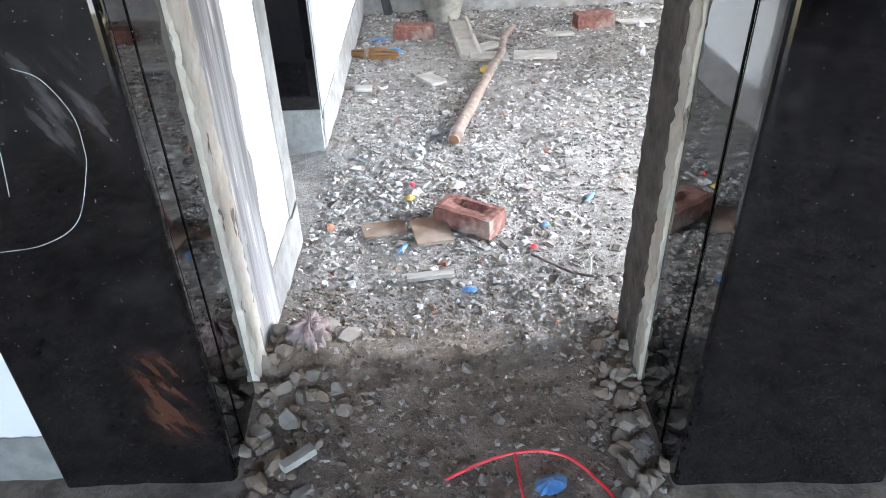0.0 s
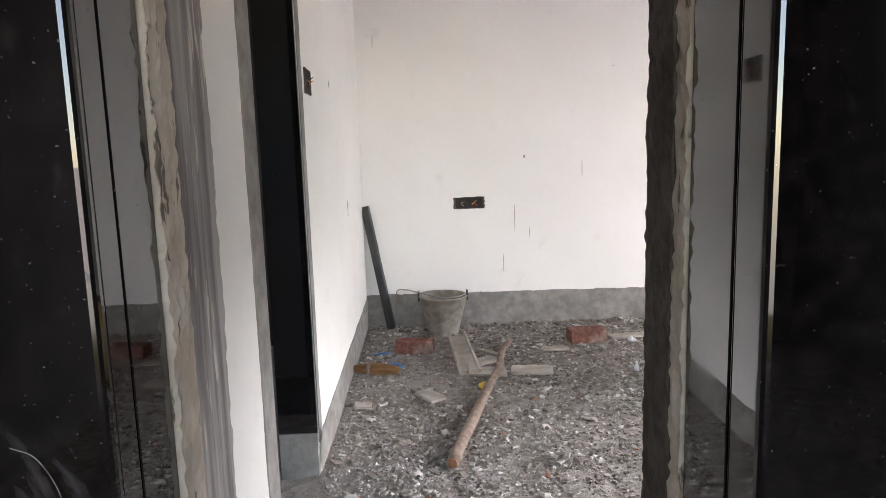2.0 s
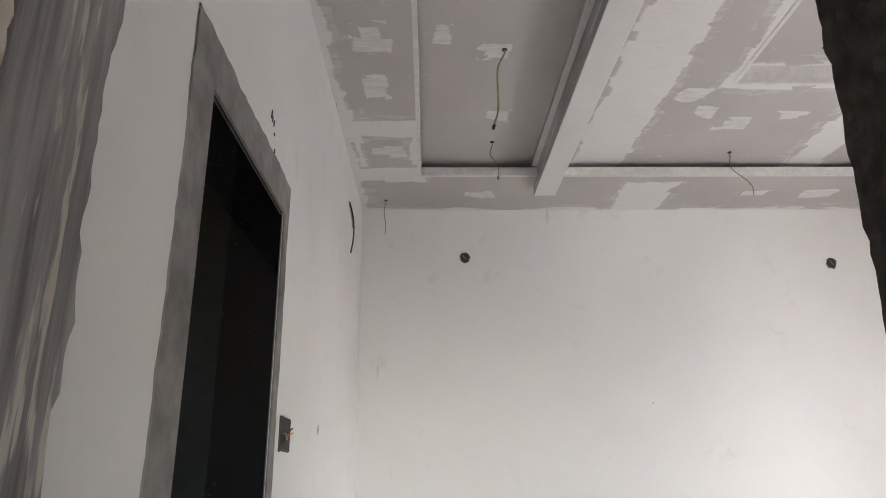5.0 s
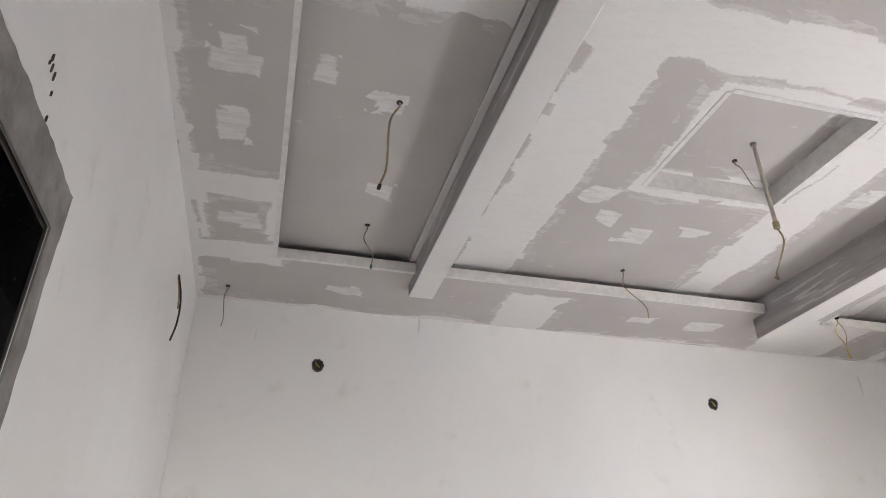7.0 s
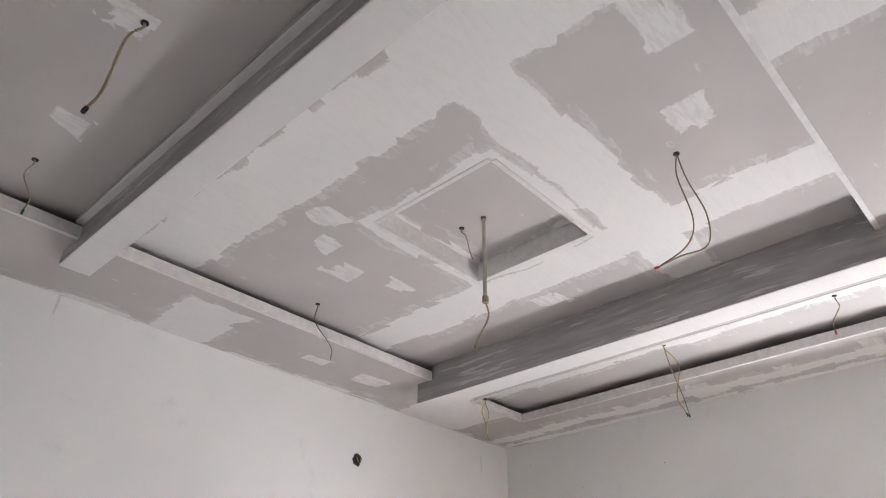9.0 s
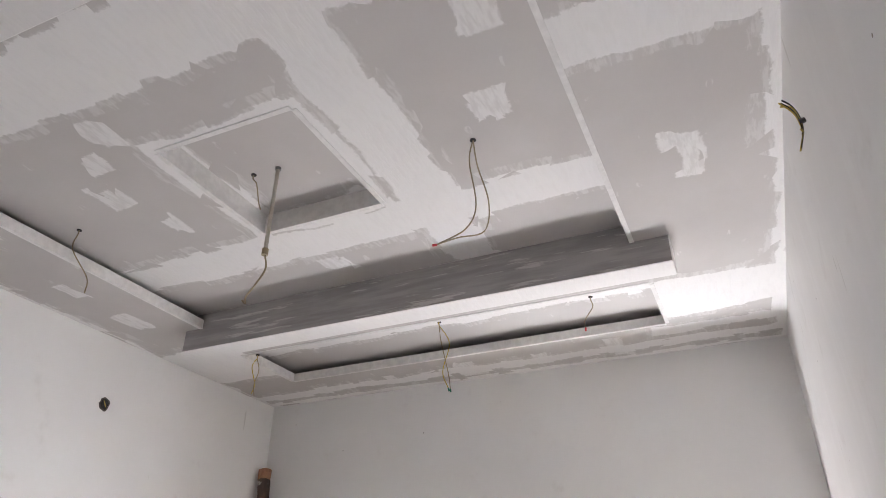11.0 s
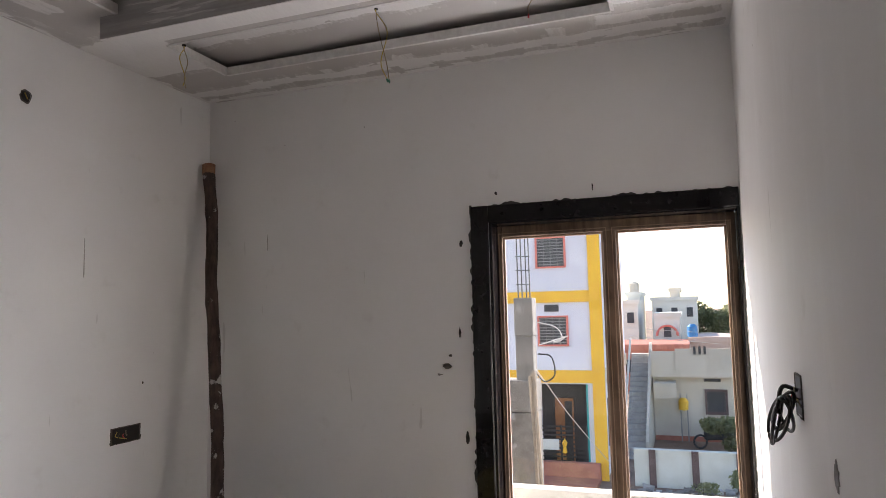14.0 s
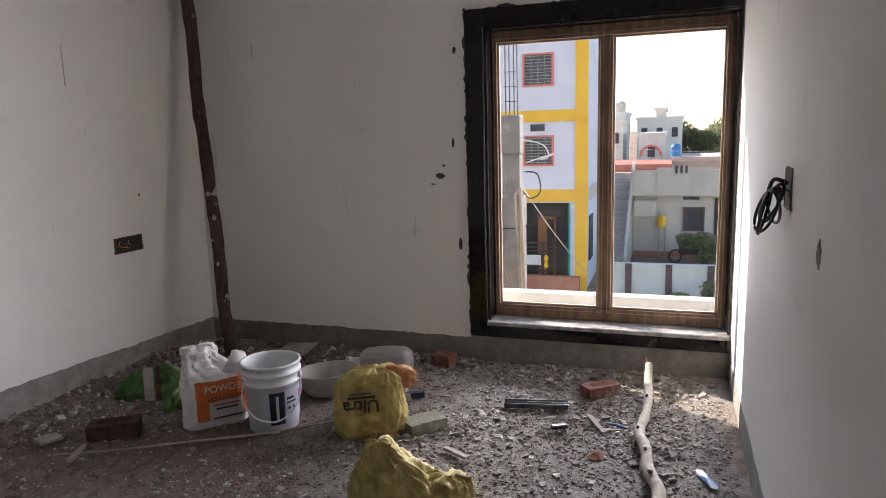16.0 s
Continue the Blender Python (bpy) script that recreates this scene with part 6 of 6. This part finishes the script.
dangle("twisted yellow and grey wire end from the ceiling", (0.596, 3.198, ZT), [(0.544, 3.21, 2.635)], [WIREB], WIREK, 1, r=0.004)
dangle("short yellow wire with a green taped end", (0.618, 4.011, ZT), [(0.642, 4.007, 2.775)], [WIREB], WIREG, 2)
dangle("thin olive wire curving from the ceiling", (1.915, 4.133, ZT), [(1.984, 4.083, 2.70)], [WIREB], None, 3)
dangle("short yellow wire in the square recess", (1.984, 3.30, ZT + 0.085), [(2.014, 3.266, 2.905)], [WIREB], None, 4)
lw = dangle("two long wires bent up from a ceiling hole", (2.033, 2.403, ZT), [], [WIREB], None, 5)
part("wire", tube(curve_pts([(2.033, 2.403, ZT), (2.026, 2.415, 2.88), (2.035, 2.398, 2.71), (2.024, 2.43, 2.62), (1.988, 2.514, 2.562)], 6), 0.0024, 6), WIREB, lw)
part("wire", tube(curve_pts([(2.033, 2.403, ZT), (2.036, 2.39, 2.86), (2.05, 2.36, 2.72), (2.045, 2.375, 2.61), (2.01, 2.45, 2.585), (1.99, 2.51, 2.565)], 6), 0.0024, 6), WIREB, lw)
part("tip", tube([(1.988, 2.514, 2.562), (1.98, 2.525, 2.558)], 0.004, 6), REDW, lw)
dangle("short thin wire over the ceiling slot", (3.416, 2.332, ZT), [(3.41, 2.371, 2.81)], [WIREB], REDW, 6)
dangle("pair of wires with a green taped end", (3.401, 3.155, ZT), [(3.425, 3.10, 2.60), (3.42, 3.11, 2.605)], [WIREB, WIREY], WIREG, 7)
dangle("thin pair of wires near the corner", (3.235, 4.22, ZC), [(3.243, 4.211, 2.65), (3.23, 4.22, 2.66)], [WIREB, WIREY], None, 8)
dangle("straight bare wire with a hooked end", (0.032, 4.60, ZC), [(0.03, 4.598, 2.675)], [WIREB], None, 9)
ww = thing("wall_wire", "dark twisted wire hanging from a slit in the wall", "wire")
part("wire", tube(curve_pts([(XW + 0.004, 4.06, 2.66), (XW + 0.02, 4.07, 2.60), (XW + 0.022, 4.13, 2.55), (XW + 0.018, 4.15, 2.48), (XW + 0.014, 4.10, 2.40)], 6), 0.004, 6), WIREK, ww)
part("wire", tube(curve_pts([(XW + 0.004, 4.06, 2.65), (XW + 0.016, 4.10, 2.58), (XW + 0.016, 4.12, 2.54)], 6), 0.004, 6), WIREB, ww)
sw = thing("wall_wire", "bunch of yellow and black wires high on the wall", "wire")
for i, (top, foot) in enumerate((((1.9, 1.497, 2.708), (1.9, 1.488, 2.55)), ((1.91, 1.503, 2.696), (1.9, 1.491, 2.543)), ((1.905, 1.500, 2.703), (1.9, 1.476, 2.59)), ((1.895, 1.506, 2.698), (1.89, 1.478, 2.60)))):
    part("wire", tube(curve_pts([top, (1.9, 1.480 + 0.002 * i, 2.684 - 0.004 * i), (1.9, 1.470 + 0.002 * i, 2.645), (1.9, 1.472, 2.60), foot], 5), 0.0022, 6), (WIREK, WIREY, WIREK, WIREY)[i], sw)
part("wire", tube([(1.9, YS + 0.002, 2.632), (1.9, 1.474, 2.628)], 0.007, 6), WIREK, sw)

rod = thing("fan_rod", "pale down rod for a fan, with a wire hook below", "fan rod")
part("rod", tube([(1.986, 3.186, ZT + 0.085), (1.985, 3.187, 2.675)], 0.0075, 12), plain("cream_rod_paint", (0.42, 0.38, 0.31), (0.54, 0.50, 0.43), 20, 0.5), rod)
part("collar", tube([(1.986, 3.186, ZT + 0.0855), (1.986, 3.186, ZT + 0.075)], 0.012, 14), GALV, rod)
part("clamp", tube([(1.985, 3.187, 2.70), (1.985, 3.187, 2.675)], 0.012, 12), WIREB, rod)
part("wire", tube(curve_pts([(1.985, 3.187, 2.68), (1.99, 3.178, 2.62), (1.972, 3.20, 2.55), (1.959, 3.218, 2.505), (1.966, 3.222, 2.485), (1.956, 3.23, 2.495)], 6), 0.0035, 6), WIREB, rod)

# chalk scratches on the polished jamb
scr = thing("chalk_scratches", "white scratched arcs on the polished granite", "scratch", kind="structure")
yq = 1.0908
for pts in ([(-0.25, 0.82), (-0.218, 0.804), (-0.193, 0.756), (-0.192, 0.71), (-0.2, 0.672), (-0.238, 0.591), (-0.30, 0.554), (-0.372, 0.543)], [(-0.303, 0.74), (-0.305, 0.72), (-0.312, 0.68), (-0.32, 0.637)]):
    part("arc", tube(curve_pts([(x, yq, z) for x, z in pts], 7), 0.0005, 4), LIP, scr)


# scars in the plaster
SCRATCH = plain("grey_scratch", (0.42, 0.40, 0.37), (0.56, 0.53, 0.50), 60, 0.9)


def scar(x, y, z, ax, w, h, mat, seed, label):
    """A small chipped or scratched spot on a wall; ax turns it to face the room."""
    rng = random.Random(seed)
    bm = bmesh.new()
    n = 16
    o = []
    for i in range(n):
        a = 2 * math.pi * i / n
        r = 1 + rng.uniform(-0.3, 0.2)
        o.append((w / 2 * r * math.cos(a), h / 2 * r * math.sin(a)))
    front, back = [bm.verts.new((u, 0.003, v)) for u, v in o], [bm.verts.new((u * 1.1, 0.0002, v * 1.1)) for u, v in o]
    bm.faces.new(front)
    for i in range(n):
        bm.faces.new((back[i], back[(i + 1) % n], front[(i + 1) % n], front[i]))
    ob = mesh_ob("plaster_scar", bm, mat)
    ob.matrix_world = pose(x, y, z, 0, 0, ax)
    tagged(ob, label, "scar", kind="structure")


for x, y, z, ax, w, h, mat, lab_ in ((XE, 3.075, 1.11, 90, 0.055, 0.03, CEMENT_DARK, "small chip in the white plaster"), (XE, 3.05, 1.17, 90, 0.02, 0.015, CEMENT_DARK, "small chip in the white plaster"), (XE, 3.12, 1.06, 90, 0.03, 0.012, CEMENT, "small chip in the white plaster"),
                                     (2.03, YS, 1.065, 0, 0.04, 0.06, CEMENT, "grey chip in the white plaster"), (0.90, YN, 0.72, 180, 0.008, 0.16, SCRATCH, "thin grey scratch in the plaster"), (0.82, YN, 0.42, 180, 0.007, 0.11, SCRATCH, "thin grey scratch in the plaster"),
                                     (0.97, YN, 1.13, 180, 0.012, 0.02, CEMENT, "small grey mark in the plaster"), (1.0, YN, 0.62, 180, 0.006, 0.07, SCRATCH, "thin grey scratch in the plaster"), (0.88, YN, 0.16, 180, 0.012, 0.10, LIP, "white paint drip on the cement band"),
                                     (0.76, YN, 0.19, 180, 0.008, 0.05, LIP, "white paint drip on the cement band"), (0.97, YN, 0.20, 180, 0.008, 0.04, LIP, "white paint drip on the cement band"),
                                     (XW, 2.417, 2.242, -90, 0.005, 0.018, CEMENT_DARK, "dark drip high on the white wall"), (XW, 2.427, 2.229, -90, 0.003, 0.02, CEMENT_DARK, "dark drip high on the white wall"), (XW, 2.444, 2.226, -90, 0.004, 0.02, CEMENT_DARK, "dark drip high on the white wall"),
                                     (XW, 2.456, 2.198, -90, 0.003, 0.012, CEMENT_DARK, "dark drip high on the white wall"), (XW, 2.470, 2.157, -90, 0.004, 0.014, CEMENT_DARK, "dark drip high on the white wall"), (XW, 2.413, 2.227, -90, 0.003, 0.01, CEMENT_DARK, "dark drip high on the white wall"), (XW, 3.9, 0.9, -90, 0.008, 0.08, SCRATCH, "thin scratch in the white wall"), (XW, 3.4, 1.5, -90, 0.01, 0.03, SCRATCH, "thin scratch in the white wall"), (XE, 4.3, 1.9, 90, 0.006, 0.09, SCRATCH, "thin scratch in the white wall"),
                                     (XE, 3.6, 1.65, 90, 0.006, 0.10, LIP, "white filler streak on the wall"), (3.12, YN, 1.75, 180, 0.006, 0.20, SCRATCH, "thin scratch in the white wall"), (3.55, YN, 1.05, 180, 0.012, 0.015, CEMENT_DARK, "small dark speck on the wall"),
                                     
                                     (XE, 2.2, 2.09, 90, 0.008, 0.04, SMEAR, "black speck of adhesive above the window"), (XE, 2.75, 2.10, 90, 0.015, 0.02, SMEAR, "black speck of adhesive above the window"),
                                     (XE, 2.97, 1.82, 90, 0.02, 0.04, SMEAR, "black speck of adhesive by the window"), (XE, 2.99, 1.3, 90, 0.015, 0.06, SMEAR, "black speck of adhesive by the window"), (XE, 2.96, 0.7, 90, 0.02, 0.07, SMEAR, "black speck of adhesive by the window")):
    scar(x, y, z, ax, w, h, mat, int(x * 91 + y * 37 + z * 53), lab_)

# ---- loose rubble ----
def rubble(name, label, n, x0, x1, y0, y1, smin, smax, seed, flat=0.45, bias=None, mat=None):
    """Many small angular chips that lie on the floor."""
    rng = random.Random(seed)
    vs, fs = [], []
    quads = ((0, 1, 3, 2), (4, 6, 7, 5), (0, 4, 5, 1), (2, 3, 7, 6), (1, 5, 7, 3))
    done = 0
    while done < n:
        x, y = rng.uniform(x0, x1), rng.uniform(y0, y1)
        if bias and rng.random() > bias(x, y):
            continue
        done += 1
        s = smin + (smax - smin) * rng.random() ** 3.2
        a, tx, ty = rng.uniform(0, 6.28), rng.uniform(-0.5, 0.5), rng.uniform(-0.5, 0.5)
        ca, sa = math.cos(a), math.sin(a)
        h = ground_height(x, y) - s * 0.12
        k = len(vs)
        for sx in (-1, 1):
            for sy in (-1, 1):
                for sz in (0, 1):
                    t = 0.75 if sz else 1.0
                    px, py = sx * s * rng.uniform(0.45, 1.0) * t, sy * s * rng.uniform(0.35, 0.8) * t
                    pz = sz * s * flat * rng.uniform(0.7, 1.6) + (px * tx + py * ty) * 0.6
                    vs.append((x + px * ca - py * sa, y + px * sa + py * ca, h + pz + 0.2 * s))
        fs += [tuple(k + j for j in q) for q in quads]
    me = bpy.data.meshes.new(name)
    me.from_pydata(vs, [], fs)
    me.materials.append(mat or CHIPS)
    return tagged(new(name, me), label, "rubble", kind="stuff")


def patchy(x, y):
    brown = min(max((x - 1.7) / 0.8, 0.0), 1.0) * min(max((y - 2.9) / 0.6, 0.0), 1.0)
    return (0.35 + 0.9 * max(0.0, noise.noise((x * 1.6, y * 1.6, 4.0)) + 0.25)) * (1 - 0.65 * brown)


rubble("plaster_chips", "small pale plaster chips and gravel strewn over the floor", 52000, XW + 0.01, XE - 0.01, YS + 0.05, YN - 0.01, 0.002, 0.011, 21, bias=patchy)
rubble("rubble", "larger plaster flakes and broken mortar on the floor", 5200, XW + 0.02, XE - 0.02, YS + 0.25, YN - 0.02, 0.008, 0.028, 22, 0.25, patchy)
rubble("rubble", "broken mortar and small stones trodden into the floor", 8000, XW + 0.02, XE - 0.02, YS + 0.1, YN - 0.02, 0.004, 0.014, 27, 0.6, patchy)
rubble("rubble", "broken mortar heaped along the foot of the walls", 900, XW + 0.02, XE - 0.02, YN - 0.22, YN - 0.01, 0.006, 0.03, 23)
rubble("rubble", "broken mortar heaped below the window", 700, XE - 0.3, XE - 0.02, YS + 0.05, YN - 0.05, 0.006, 0.03, 24)
rubble("gravel", "stones and gravel on the earth of the doorway", 5200, GX0 + 0.01, GX1 - 0.01, 0.5, YS + 0.25, 0.002, 0.010, 25, 0.6, None, GRAVEL)
rubble("gravel", "gravel on the corridor floor", 900, -1.2, 2.5, -1.0, 1.02, 0.003, 0.012, 26, 0.6, None, GRAVEL)
